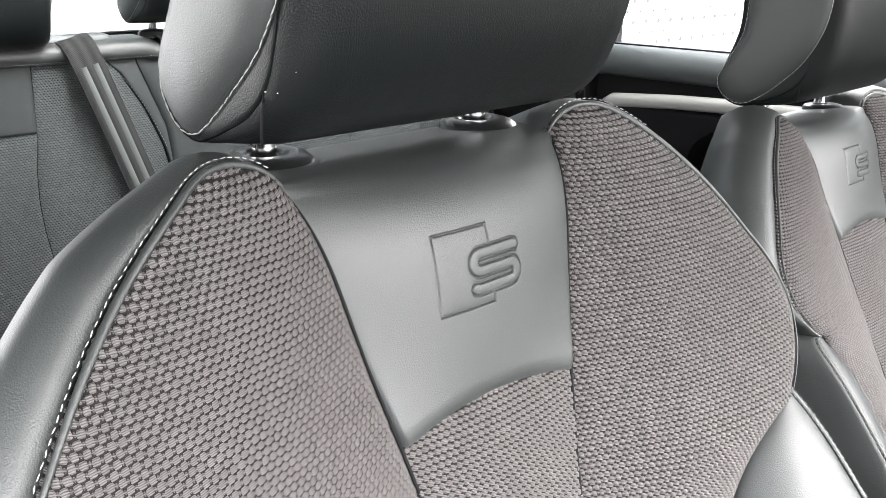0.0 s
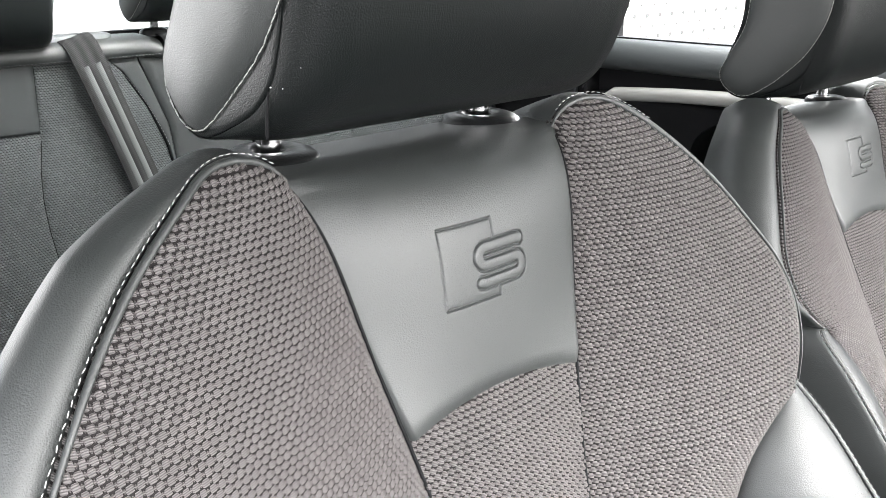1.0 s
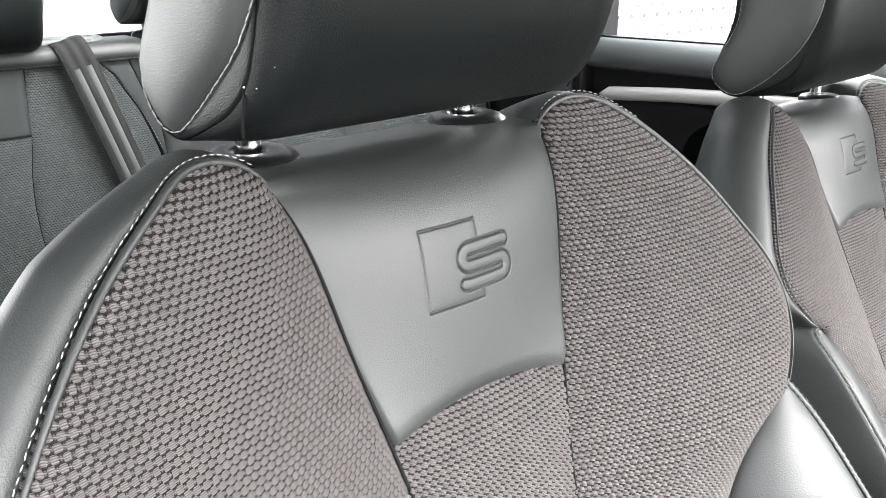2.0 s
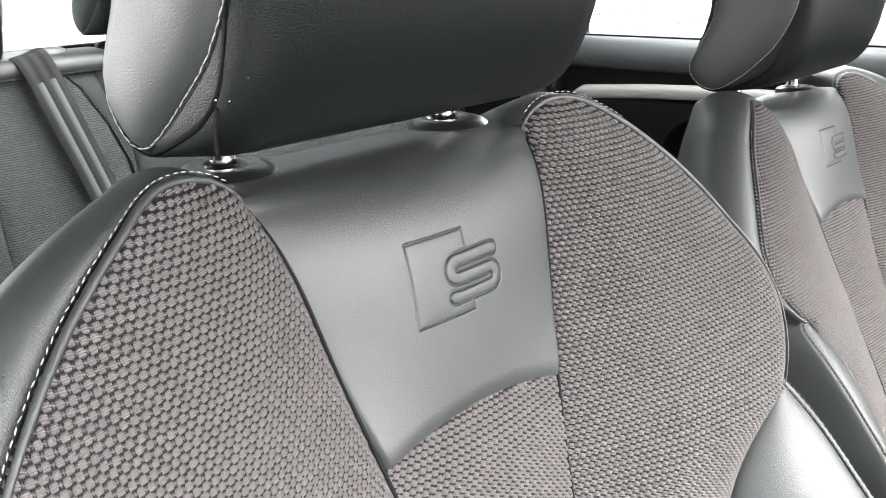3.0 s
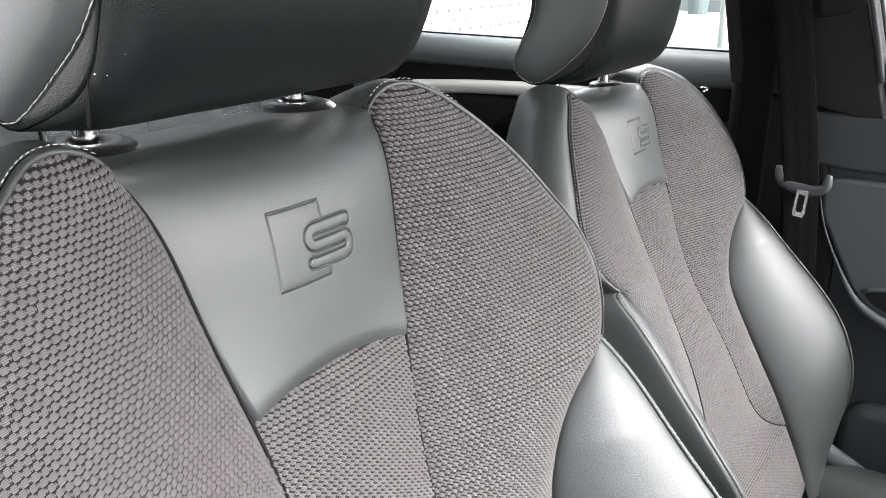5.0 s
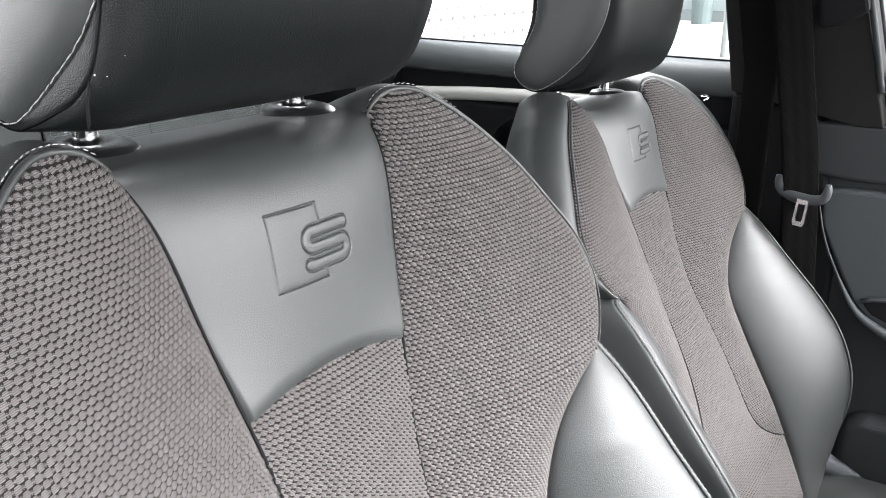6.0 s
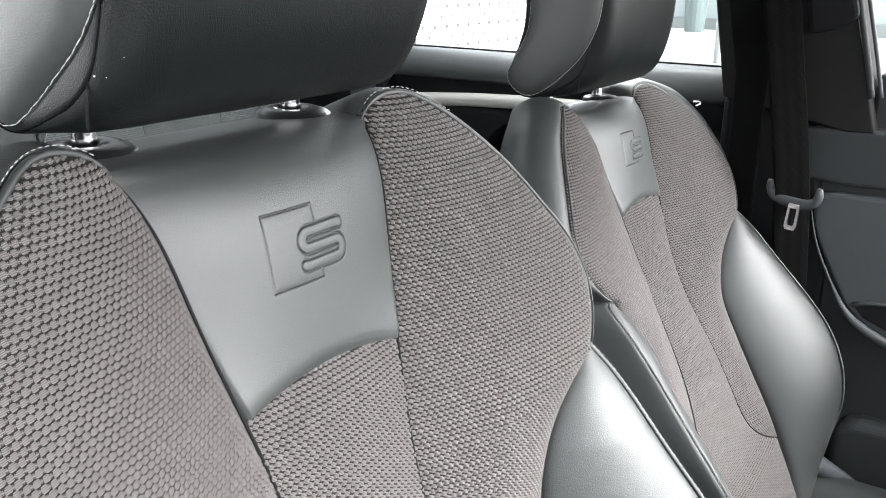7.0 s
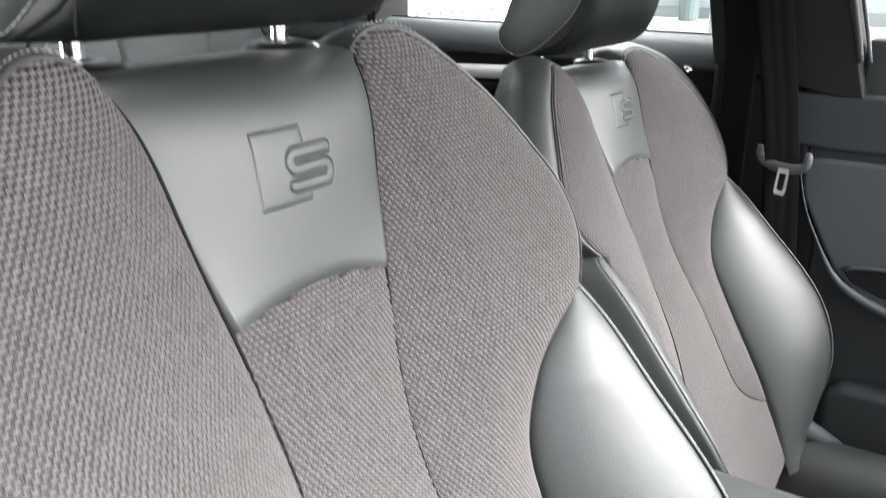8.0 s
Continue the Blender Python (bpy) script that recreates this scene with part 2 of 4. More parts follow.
PAVING = plastic("pale_concrete_paving", (0.45, 0.45, 0.44), 0.8, 0.002)
WHITE = plastic("white_wall_paint", (0.72, 0.72, 0.71), 0.6)
HOLE = plastic("grey_hole", (0.075, 0.075, 0.075), 0.9, spec=0.1)
FACADE = plastic("pale_teal_cladding", (0.26, 0.30, 0.30), 0.5)
MULLION = plastic("pale_grey_metal", (0.15, 0.17, 0.17), 0.5)
BIN = plastic("pale_teal_paint", (0.09, 0.115, 0.115), 0.5)
POLE = plastic("grey_galvanised", (0.14, 0.15, 0.15), 0.5)


def pane_glass(name, tint):
    n = Nodes(name, 0.0)
    n.bsdf.inputs["Transmission Weight"].default_value = 1.0
    n.bsdf.inputs["IOR"].default_value = 1.02
    return n.out(tint)


GLASS = pane_glass("window_glass", (0.95, 0.97, 0.96))
GLASS_TINT = pane_glass("tinted_glass", (0.56, 0.60, 0.61))


# ---- mesh helpers ----
def root(name, at, label, category, group="", kind=""):
    ob = new(name)
    ob.empty_display_size = 0.1
    ob.location = at
    return tagged(ob, label, category, group, kind)


def base_of(ob):
    p = Vector((0, 0, 0))
    while ob is not None:
        p += Vector(ob.location)
        ob = ob.parent
    return p


def mesh(name, verts, faces, mat, parent=None, label="", uv=None, smooth=True):
    """One mesh object from world-space points, under parent where one is given. uv: one pair a vertex."""
    off = base_of(parent) if parent is not None else Vector((0, 0, 0))
    v = np.asarray(verts, float).reshape(-1, 3) - np.array(off)
    me = bpy.data.meshes.new(name)
    me.from_pydata(v.tolist(), [], [tuple(int(i) for i in f) for f in faces])
    if uv is not None:
        layer = me.uv_layers.new(name="UVMap")
        idx = np.zeros(len(me.loops), dtype=np.int32)
        me.loops.foreach_get("vertex_index", idx)
        layer.data.foreach_set("uv", np.asarray(uv, float).reshape(-1, 2)[idx].ravel())
    if smooth:
        me.polygons.foreach_set("use_smooth", np.ones(len(me.polygons), dtype=bool))
    me.materials.append(mat)
    me.update()
    ob = new(name, me)
    if parent is not None:
        ob.parent = parent
    return tagged(ob, label)


def part(name, bm, mat, parent, label="", smooth=False):
    """A bmesh in world space as one part."""
    off = base_of(parent) if parent is not None else Vector((0, 0, 0))
    bmesh.ops.translate(bm, verts=bm.verts, vec=-off)
    bmesh.ops.recalc_face_normals(bm, faces=bm.faces)
    me = bpy.data.meshes.new(name)
    bm.to_mesh(me)
    bm.free()
    if smooth:
        me.polygons.foreach_set("use_smooth", np.ones(len(me.polygons), dtype=bool))
    me.materials.append(mat)
    ob = new(name, me)
    if parent is not None:
        ob.parent = parent
    return tagged(ob, label)


def grid_faces(m, n, loop=False, flip=False):
    i, j = np.meshgrid(np.arange(m - 1), np.arange(n if loop else n - 1), indexing="ij")
    a, b = i * n + j, i * n + (j + 1) % n
    f = np.stack([a, b, b + n, a + n], -1).reshape(-1, 4)
    return f[:, ::-1] if flip else f


def bspline(ctrl, m):
    """m points, evenly spaced by length, on the clamped cubic curve of the control points."""
    c = np.asarray(ctrl, float)
    n, k = len(c), 3
    kn = np.r_[[0] * k, np.linspace(0, 1, n - k + 1), [1] * k]
    x = np.linspace(0, 1 - 1e-9, 600)
    B = np.array([(x >= kn[i]) & (x < kn[i + 1]) for i in range(len(kn) - 1)], float)
    for d in range(1, k + 1):
        rows = []
        for i in range(len(kn) - 1 - d):
            a, b = kn[i + d] - kn[i], kn[i + d + 1] - kn[i + 1]
            rows.append(0 * x + (0 if a == 0 else (x - kn[i]) / a * B[i]) + (0 if b == 0 else (kn[i + d + 1] - x) / b * B[i + 1]))
        B = np.array(rows)
    return even(B.T @ c, m)


def even(p, m):
    p = np.asarray(p, float)
    s = np.r_[0, np.cumsum(np.linalg.norm(np.diff(p, axis=0), axis=1))]
    t = np.linspace(0, s[-1], m)
    return np.stack([np.interp(t, s, p[:, k]) for k in range(p.shape[1])], 1)


def closed(ctrl, m):
    """m points on a smooth closed curve through the given ones."""
    c = np.asarray(ctrl, float)
    n = len(c)
    t = np.linspace(0, n, 40 * n, endpoint=False)
    i, f = t.astype(int), (t % 1)[:, None]
    p0, p1, p2, p3 = (c[(i + k) % n] for k in (-1, 0, 1, 2))
    q = 0.5 * (2 * p1 + (p2 - p0) * f + (2 * p0 - 5 * p1 + 4 * p2 - p3) * f**2 + (3 * p1 - p0 - 3 * p2 + p3) * f**3)
    return even(np.vstack([q, q[:1]]), m + 1)[:-1]


def normals(g):
    du, dv = np.gradient(g, axis=0), np.gradient(g, axis=1)
    n = np.cross(du, dv)
    return n / (np.linalg.norm(n, axis=2, keepdims=True) + 1e-12)


def tube(name, path, radius, mat, parent, label="", sides=8, loop=False):
    p = np.asarray(path, float)
    t = np.gradient(p, axis=0)
    if loop:
        t = np.roll(p, -1, 0) - np.roll(p, 1, 0)
    t /= np.linalg.norm(t, axis=1, keepdims=True) + 1e-12
    up = np.array([0.31, 0.22, 0.93])
    a = np.cross(t, up)
    a /= np.linalg.norm(a, axis=1, keepdims=True) + 1e-12
    b = np.cross(t, a)
    r = np.broadcast_to(np.asarray(radius, float), (len(p),))[:, None, None]
    w = np.linspace(0, 2 * np.pi, sides, endpoint=False)
    g = p[:, None] + r * (np.cos(w)[None, :, None] * a[:, None] + np.sin(w)[None, :, None] * b[:, None])
    f = [tuple(q) for q in grid_faces(len(p), sides, True)]
    if loop:
        m, n = len(p) - 1, sides
        f += [(m * n + j, m * n + (j + 1) % n, (j + 1) % n, j) for j in range(n)]
    else:
        f += [tuple(range(sides))[::-1], tuple((len(p) - 1) * sides + j for j in range(sides))]
    return mesh(name, g, f, mat, parent, label)


def stitches(name, path, mat, parent, label="", pitch=0.0039, length=0.0030, radius=0.00028):
    """A row of thread stitches along a path, each a small spindle that dips at both ends."""
    p = np.asarray(path, float)
    total = np.linalg.norm(np.diff(p, axis=0), axis=1).sum()
    q = even(p, max(3, int(total / pitch) * 6 + 1))
    step = total / (len(q) - 1)
    half = max(1, int(round(length / step / 2)))
    verts, faces = [], []
    w = np.linspace(0, 2 * np.pi, 6, endpoint=False)
    for c in range(half, len(q) - half, 6):
        a, b = q[c - half], q[c + half]
        t = (b - a) / (np.linalg.norm(b - a) + 1e-12)
        n1 = np.cross(t, (0.2, 0.9, 0.3))
        n1 /= np.linalg.norm(n1) + 1e-12
        n2 = np.cross(t, n1)
        tilt = (random.random() - 0.5) * 0.0006
        o = len(verts)
        for k, (s, r) in enumerate(((0.0, 0.25), (0.2, 0.9), (0.5, 1.15), (0.8, 0.9), (1.0, 0.25))):
            mid = a + (b - a) * s + n1 * tilt * (s - 0.5) * 2
            verts += [mid + radius * r * (math.cos(x) * n1 + math.sin(x) * n2) for x in w]
        for k in range(4):
            faces += [(o + k * 6 + j, o + k * 6 + (j + 1) % 6, o + k * 6 + 6 + (j + 1) % 6, o + k * 6 + 6 + j) for j in range(6)]
    return mesh(name, verts, faces, mat, parent, label)


def block(name, a, b, mat, parent=None, label="", bevel=0.004, segments=2):
    bm = bmesh.new()
    bmesh.ops.create_cube(bm, size=1)
    for v in bm.verts:
        v.co = [(p + q) / 2 + c * (q - p) for p, q, c in zip(a, b, v.co)]
    if bevel:
        bmesh.ops.bevel(bm, geom=bm.edges[:], offset=bevel, segments=segments, affect="EDGES", profile=0.5)
    return part(name, bm, mat, parent, label, smooth=False)


def prism(name, outline, x0, x1, mat, parent=None, label="", bevel=0.004, axis="x", segments=2):
    """A flat outline, given in the two other axes, drawn out from x0 to x1 along an axis."""
    bm = bmesh.new()

    def at(p, d):
        return {"x": (d, p[0], p[1]), "y": (p[0], d, p[1]), "z": (p[0], p[1], d)}[axis]

    lo = [bm.verts.new(at(p, x0)) for p in outline]
    hi = [bm.verts.new(at(p, x1)) for p in outline]
    bm.faces.new(lo)
    bm.faces.new(hi[::-1])
    for i in range(len(lo)):
        j = (i + 1) % len(lo)
        bm.faces.new((lo[i], hi[i], hi[j], lo[j]))
    bmesh.ops.recalc_face_normals(bm, faces=bm.faces)
    if bevel:
        bmesh.ops.bevel(bm, geom=bm.edges[:], offset=bevel, segments=segments, affect="EDGES", profile=0.5, clamp_overlap=True)
    return part(name, bm, mat, parent, label)


# ---- the front seats: seam curves of one half, in metres, on the driver's seat (x across, y to the rear, z up) ----
C1 = [(0.0934, -0.038, 1.0461), (0.0865, -0.0618, 1.031), (0.0777, -0.072, 0.9766), (0.0581, -0.097, 0.898), (0.0447, -0.1237, 0.8077), (0.0568, -0.1703, 0.723), (0.075, -0.1994, 0.6364), (0.1018, -0.2156, 0.5739), (0.1537, -0.2398, 0.5563)]
C2 = [(0.0905, -0.0414, 1.0430), (0.0999, -0.039, 1.0560), (0.1282, -0.041, 1.0618), (0.1478, -0.0561, 1.0502), (0.178, -0.0682, 1.0288), (0.2073, -0.0862, 0.9997), (0.2326, -0.1042, 0.9645), (0.2577, -0.1191, 0.9337), (0.2535, -0.1397, 0.8914), (0.224, -0.1500, 0.870)]
C3 = [(0.224, -0.1500, 0.870), (0.1947, -0.1409, 0.8449), (0.1763, -0.1365, 0.8088), (0.1615, -0.1393, 0.7666), (0.1586, -0.164, 0.7136), (0.1571, -0.1961, 0.648), (0.1553, -0.2342, 0.5768), (0.1497, -0.2628, 0.4996)]
C4 = [(0.224, -0.1501, 0.87), (0.2326, -0.1375, 0.8713), (0.2374, -0.1661, 0.8505), (0.2423, -0.209, 0.7922), (0.2579, -0.2622, 0.7266), (0.252, -0.3056, 0.6581), (0.2423, -0.3141, 0.5786), (0.2328, -0.2831, 0.5043)]


def by_z(curve, z):
    """x and y of a falling curve at the heights z."""
    c = curve[::-1]
    zz = np.maximum.accumulate(c[:, 2] + np.arange(len(c)) * 1e-9)
    return np.interp(z, zz, c[:, 0]), np.interp(z, zz, c[:, 1])


def seg_dist(px, pz, line):
    """Distance from points to a polyline in the plane."""
    best = np.full(px.shape, 1e9)
    for (ax, az_), (bx, bz) in zip(line[:-1], line[1:]):
        dx, dz = bx - ax, bz - az_
        t = np.clip(((px - ax) * dx + (pz - az_) * dz) / (dx * dx + dz * dz + 1e-18), 0, 1)
        best = np.minimum(best, np.hypot(px - ax - t * dx, pz - az_ - t * dz))
    return best


def mark_band():
    """Centre line of the winding band: three level arms joined by two round turns, the free ends turned in a little."""
    hi, mid, lo, r = 1.0008, 0.9914, 0.9820, 0.0047
    xl, xr = -0.0070 + r, 0.0239 - r
    turn = lambda cx, cz, a, b: [(cx + r * math.cos(radians(k)), cz + r * math.sin(radians(k))) for k in np.linspace(a, b, 13)]
    p = [(0.0236, hi - 0.0006), (0.0218, hi)]
    p += turn(xl, (hi + mid) / 2, 90, 270) + turn(xr, (mid + lo) / 2, 90, -90)
    return p + [(-0.0049, lo), (-0.0067, lo + 0.0006)]


def emboss(x, z):
    """Depth of the pressed mark: an open square bracket and a winding rounded band."""
    z = 0.9943 + (z - 0.9950) / 0.94
    soft = lambda d, w: np.exp(-(d / w) ** 2)
    d = seg_dist(x, z, mark_band())
    h = 0.0012 * soft(d - 0.0034, 0.00060)          # crisp outline
    h -= 0.0005 * np.where(d < 0.0035, 1 - (d / 0.0035) ** 2, 0)    # padded band
    clear = np.clip((d - 0.0037) / 0.0006, 0, 1)
    frame_line = [(0.0054, 0.9734), (0.0054, 1.0152), (-0.0305, 1.0152), (-0.0310, 0.9734), (0.0054, 0.9734)]
    e = seg_dist(x, z, frame_line)
    within = (x > -0.0070) & (x < 0.0239) & (z > 0.9820) & (z < 1.0008)
    h += clear * np.where(within, 0.0004, 0.0011) * soft(e, 0.00056)
    inside = (x > -0.0305) & (x < 0.0054) & (z > 0.9734) & (z < 1.0152)
    h += clear * np.where(inside & ~within, 0.0005 * np.exp(-e / 0.0025), 0)
    return h


def headrest(parent, move, name="headrest", deep=0.0, mats=(LEATHER_SHADED, LEATHER)):
    """A padded head restraint: padded body, a leather cheek at each end with a stitched seam, two posts. deep: how much further its foot reaches back."""
    body = closed([(0.019, 1.077), (-0.004, 1.0650), (-0.030, 1.0636), (-0.054, 1.068), (-0.073, 1.079), (-0.087, 1.10), (-0.096, 1.13), (-0.101, 1.17), (-0.098, 1.21), (-0.084, 1.245), (-0.056, 1.262), (-0.026, 1.255), (-0.008, 1.230), (0.000, 1.19), (0.004, 1.14), (0.016, 1.100)], 96)
    cheek = closed([(0.021, 1.086), (0.009, 1.0680), (-0.004, 1.0645), (-0.017, 1.071), (-0.039, 1.088), (-0.060, 1.107), (-0.077, 1.133), (-0.086, 1.16), (-0.088, 1.19), (-0.082, 1.225), (-0.062, 1.246), (-0.036, 1.246), (-0.019, 1.225), (-0.012, 1.19), (-0.007, 1.14), (0.007, 1.110)], 96)
    mid = np.array([-0.038, 1.155])

    def ring(outline):      # start each outline at the same angle
        a = np.arctan2(outline[:, 1] - mid[1], outline[:, 0] - mid[0])
        want = np.linspace(-np.pi, np.pi, 96, endpoint=False)
        k = np.argsort(a)
        r = np.hypot(*(outline - mid).T)
        rr = np.interp(want, np.r_[a[k] - 2 * np.pi, a[k], a[k] + 2 * np.pi], np.r_[r[k], r[k], r[k]])
        return mid + rr[:, None] * np.stack([np.cos(want), np.sin(want)], 1)

    for o in (body, cheek):
        o[:, 0] += deep * np.clip((o[:, 0] + 0.03) / 0.045, 0, 1) * (1 + np.clip((o[:, 1] - 1.08) / 0.05, 0, 1)) * np.clip((1.27 - o[:, 1]) / 0.06, 0, 1)
    body, cheek = ring(body), ring(cheek)
    c = lambda x, o: move(np.c_[x + np.sign(x) * 0.007 * np.clip((o[:, 0] + 0.08) / 0.11, 0, 1) * (abs(x) > 0.1022), o])
    mix = lambda f: body + (cheek - body) * f
    low = np.clip((1.10 - body[:, 1]) / 0.03, 0, 1)
    crown = lambda x: mid + (body - mid) * (1.0 + 0.02 * (1 - (x / 0.1) ** 2)) - np.c_[0 * low, low * 0.0028 * (x / 0.1) ** 4]
    gf = np.interp(body[:, 1], [1.066, 1.085, 1.11, 1.15], [0.50, 0.80, 1.04, 1.12])[:, None]
    ends = ((0.1064, 1.05), (0.1058, 0.78), (0.1042, 0.50), (0.1010, 0.26), (0.095, 0.10), (0.083, 0.02))
    fs = dict(ends)
    xs = [-x for x, _ in ends] + [-0.05, -0.025, 0, 0.025, 0.05] + [x for x, _ in ends][::-1]
    rows = [c(x, crown(x) + (cheek - body) * gf * fs.get(abs(x), 0.0)) for x in xs]
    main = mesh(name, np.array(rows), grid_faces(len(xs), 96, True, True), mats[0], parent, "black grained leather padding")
    parent = main
    for sg in (-1, 1):
        sag = np.c_[0 * low, low * 0.0030]
        band = [(0.1054, mix(gf * 1.10) - sag), (0.1060, mix(gf * 1.0) - sag * 0.8), (0.1064, mix(gf * 0.94) - sag * 0.5), (0.1068, mix(0.12 + gf * 0.84)), (0.1070, mix(0.45 + gf * 0.5)), (0.1070, mix(0.8 + gf * 0.18)), (0.1068, mid + (cheek - mid) * 1.0)]
        g = np.array([c(sg * x, o) for x, o in band])
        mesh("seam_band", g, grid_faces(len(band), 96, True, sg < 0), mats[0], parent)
        dome = [(0.1062, 1.0), (0.1076, 0.985), (0.1094, 0.95), (0.1115, 0.88), (0.1135, 0.75), (0.115, 0.5), (0.1155, 0.2), (0.1156, 0.02)]
        g = np.array([c(sg * x, mid + (cheek - mid) * s) for x, s in dome])
        mesh("cheek", g, [*map(tuple, grid_faces(len(dome), 96, True, sg < 0)), tuple(range((len(dome) - 1) * 96, len(dome) * 96))[::sg]], mats[1], parent, "smooth dark leather side panel with pale stitching")
        seam = c(sg * 0.1078, mid + (cheek - mid) * 1.0)
        stitches("stitching", np.vstack([seam, seam[:1]]), THREAD, parent, "pale contrast stitching", 0.0054, 0.0046, 0.00032)
    for sg in (-1, 1):
        p = np.array([[sg * 0.0735, 0.0, 1.03], [sg * 0.0735, 0.0, 1.075], [sg * 0.0735, -0.006, 1.11]])
        tube("post", move(bspline(np.vstack([p[:1], p, p[-1:]]), 12)), 0.0062, CHROME, parent, "polished chrome post", 20)
    return main


def collar(parent, move, x):
    """The oval black guide that a headrest post slides in."""
    w = np.linspace(0, 2 * np.pi, 40, endpoint=False)
    prof = [(0.0075, -0.012), (0.0076, 0.0005), (0.0085, 0.0022), (0.0110, 0.0032), (0.0145, 0.0034), (0.0180, 0.0020), (0.0202, -0.0010), (0.0206, -0.008)]
    rows = []
    for r, h in prof:
        k = (r - 0.0075) / 0.011
        rows.append(np.c_[x + (1.0 + 0.15 * k) * r * np.cos(w), -0.004 * k + r * (1 + 0.2 * k) * np.sin(w), np.full(40, 1.0475) + h + 0.06 * r * np.sin(w) * k])
    mesh("post_collar", move(np.array(rows).reshape(-1, 3)), grid_faces(len(prof), 40, True), PLASTIC, parent, "oval black plastic headrest guide")


def puff(s, power=0.5):
    """0 at the seams, 1 in the middle, steep at the edges."""
    return np.clip(4 * s * (1 - s), 0, 1) ** power


def knit_pads(g, uv, edges=False, height=0.00105, keep=None):
    """The raised pads of the knit on a gridded cloth panel: staggered tufts, each of three plies side by side."""
    def tucked(a, by):          # one more column on either side, under the piping and the seam
        lead, tail = (a[:, 0] - a[:, 1]) * by[0][:, None], (a[:, -1] - a[:, -2]) * by[1][:, None]
        return np.concatenate([a[:, :1] + lead[:, None], a, a[:, -1:] + tail[:, None]], 1)

    more = [-0.0003, 0.0018] if edges else [0.0, 0.0]
    by = [d / (np.linalg.norm(e, axis=1) + 1e-9) for d, e in zip(more, (g[:, 0] - g[:, 1], g[:, -1] - g[:, -2]))]
    g, uv = tucked(g, by), tucked(np.asarray(uv, float), by)
    m, n = g.shape[:2]
    nrm = normals(g)
    if nrm[m // 2, n // 2, 1] > 0:
        nrm = -nrm
    rows, cols = np.meshgrid(np.arange(m - 1), np.arange(n - 1), indexing="ij")
    a, b, c, d = rows * n + cols, rows * n + cols + 1, (rows + 1) * n + cols + 1, (rows + 1) * n + cols
    tri = np.concatenate([np.stack([a, b, c], -1).reshape(-1, 3), np.stack([a, c, d], -1).reshape(-1, 3)])
    P, W, N = g.reshape(-1, 3), np.asarray(uv, float).reshape(-1, 2), nrm.reshape(-1, 3)
    lat = W / np.array([PU, PV])
    sy = np.array([-0.49, -0.41, -0.32, -0.16, 0.0, 0.16, 0.32, 0.41, 0.49])
    sh = np.array([-0.35, 0.55, 0.80, 0.62, 1.0, 0.66, 0.84, 0.55, -0.35])
    reach = np.array([0.23, 0.30, 0.35, 0.38, 0.385, 0.38, 0.35, 0.30, 0.23])
    sx = np.array([-1.0, -0.80, 0.0, 0.80, 1.0])
    xh = np.array([0.0, 0.86, 1.0, 0.86, 0.0])
    U, V = reach[:, None] * sx[None], np.repeat(sy[:, None], 5, 1)
    H = sh[:, None] * xh[None] - 0.35 * (1 - xh[None])
    rnd = np.random.RandomState(3)
    spots = []
    for t3 in tri:
        q = lat[t3]
        k0, k1 = math.ceil(q[:, 1].min() - 0.5), math.floor(q[:, 1].max() - 0.5)
        e1, e2 = q[1] - q[0], q[2] - q[0]
        det = e1[0] * e2[1] - e1[1] * e2[0]
        if abs(det) < 1e-9:
            continue
        for k in range(k0, k1 + 1):
            s = 0.5 * (k % 2)
            for i in range(math.ceil(q[:, 0].min() - 0.5 + s), math.floor(q[:, 0].max() - 0.5 + s) + 1):
                x, y = i + 0.5 - s - q[0, 0], k + 0.5 - q[0, 1]
                w1, w2 = (x * e2[1] - y * e2[0]) / det, (e1[0] * y - e1[1] * x) / det
                if w1 >= 0 and w2 >= 0 and w1 + w2 < 1:
                    p1, p2 = P[t3[1]] - P[t3[0]], P[t3[2]] - P[t3[0]]
                    tu, tv = (p1 * e2[1] - p2 * e1[1]) / det, (p2 * e1[0] - p1 * e2[0]) / det
                    nn = N[t3[0]] * (1 - w1 - w2) + N[t3[1]] * w1 + N[t3[2]] * w2
                    spots.append((P[t3[0]] + p1 * w1 + p2 * w2, tu, tv, nn))
    if keep is not None:
        spots = [q for q in spots if keep(q[0])]
    at, tu, tv, nn = (np.array(x) for x in zip(*spots))
    count = len(at)
    for t, want in ((tu, PU), (tv, PV)):        # no pad is stretched where the cloth turns under
        size = np.linalg.norm(t, axis=1, keepdims=True)
        t *= np.clip(size, 0.75 * want, 1.3 * want) / (size + 1e-12)
    jit = lambda s: 1 + s * (rnd.rand(count, 1, 1) - 0.5)
    u = U[None] * jit(0.16) + 0.06 * (rnd.rand(count, 1, 1) - 0.5) + 0.10 * (rnd.rand(count, len(sy), 1) - 0.5)
    v = V[None] * jit(0.10) + U[None] * (-0.20 + 0.14 * (rnd.rand(count, 1, 1) - 0.5))
    h = (H[None] * jit(0.35) + 0.12 * (rnd.rand(count, *H.shape) - 0.5) * (H[None] > 0)) * height
    pts = at[:, None, None] + u[..., None] * tu[:, None, None] + v[..., None] * tv[:, None, None] + h[..., None] * nn[:, None, None]
    k = H.size
    f = grid_faces(len(sy), len(sx))
    faces = (f[None] + (np.arange(count) * k)[:, None, None]).reshape(-1, 4)
    ply = np.broadcast_to(np.stack([U, V + 0.15 * U * U], 2)[None], (count, *U.shape, 2)) + 7.0 * rnd.rand(count, 1, 1, 2) * np.array([1.0, 0.0])
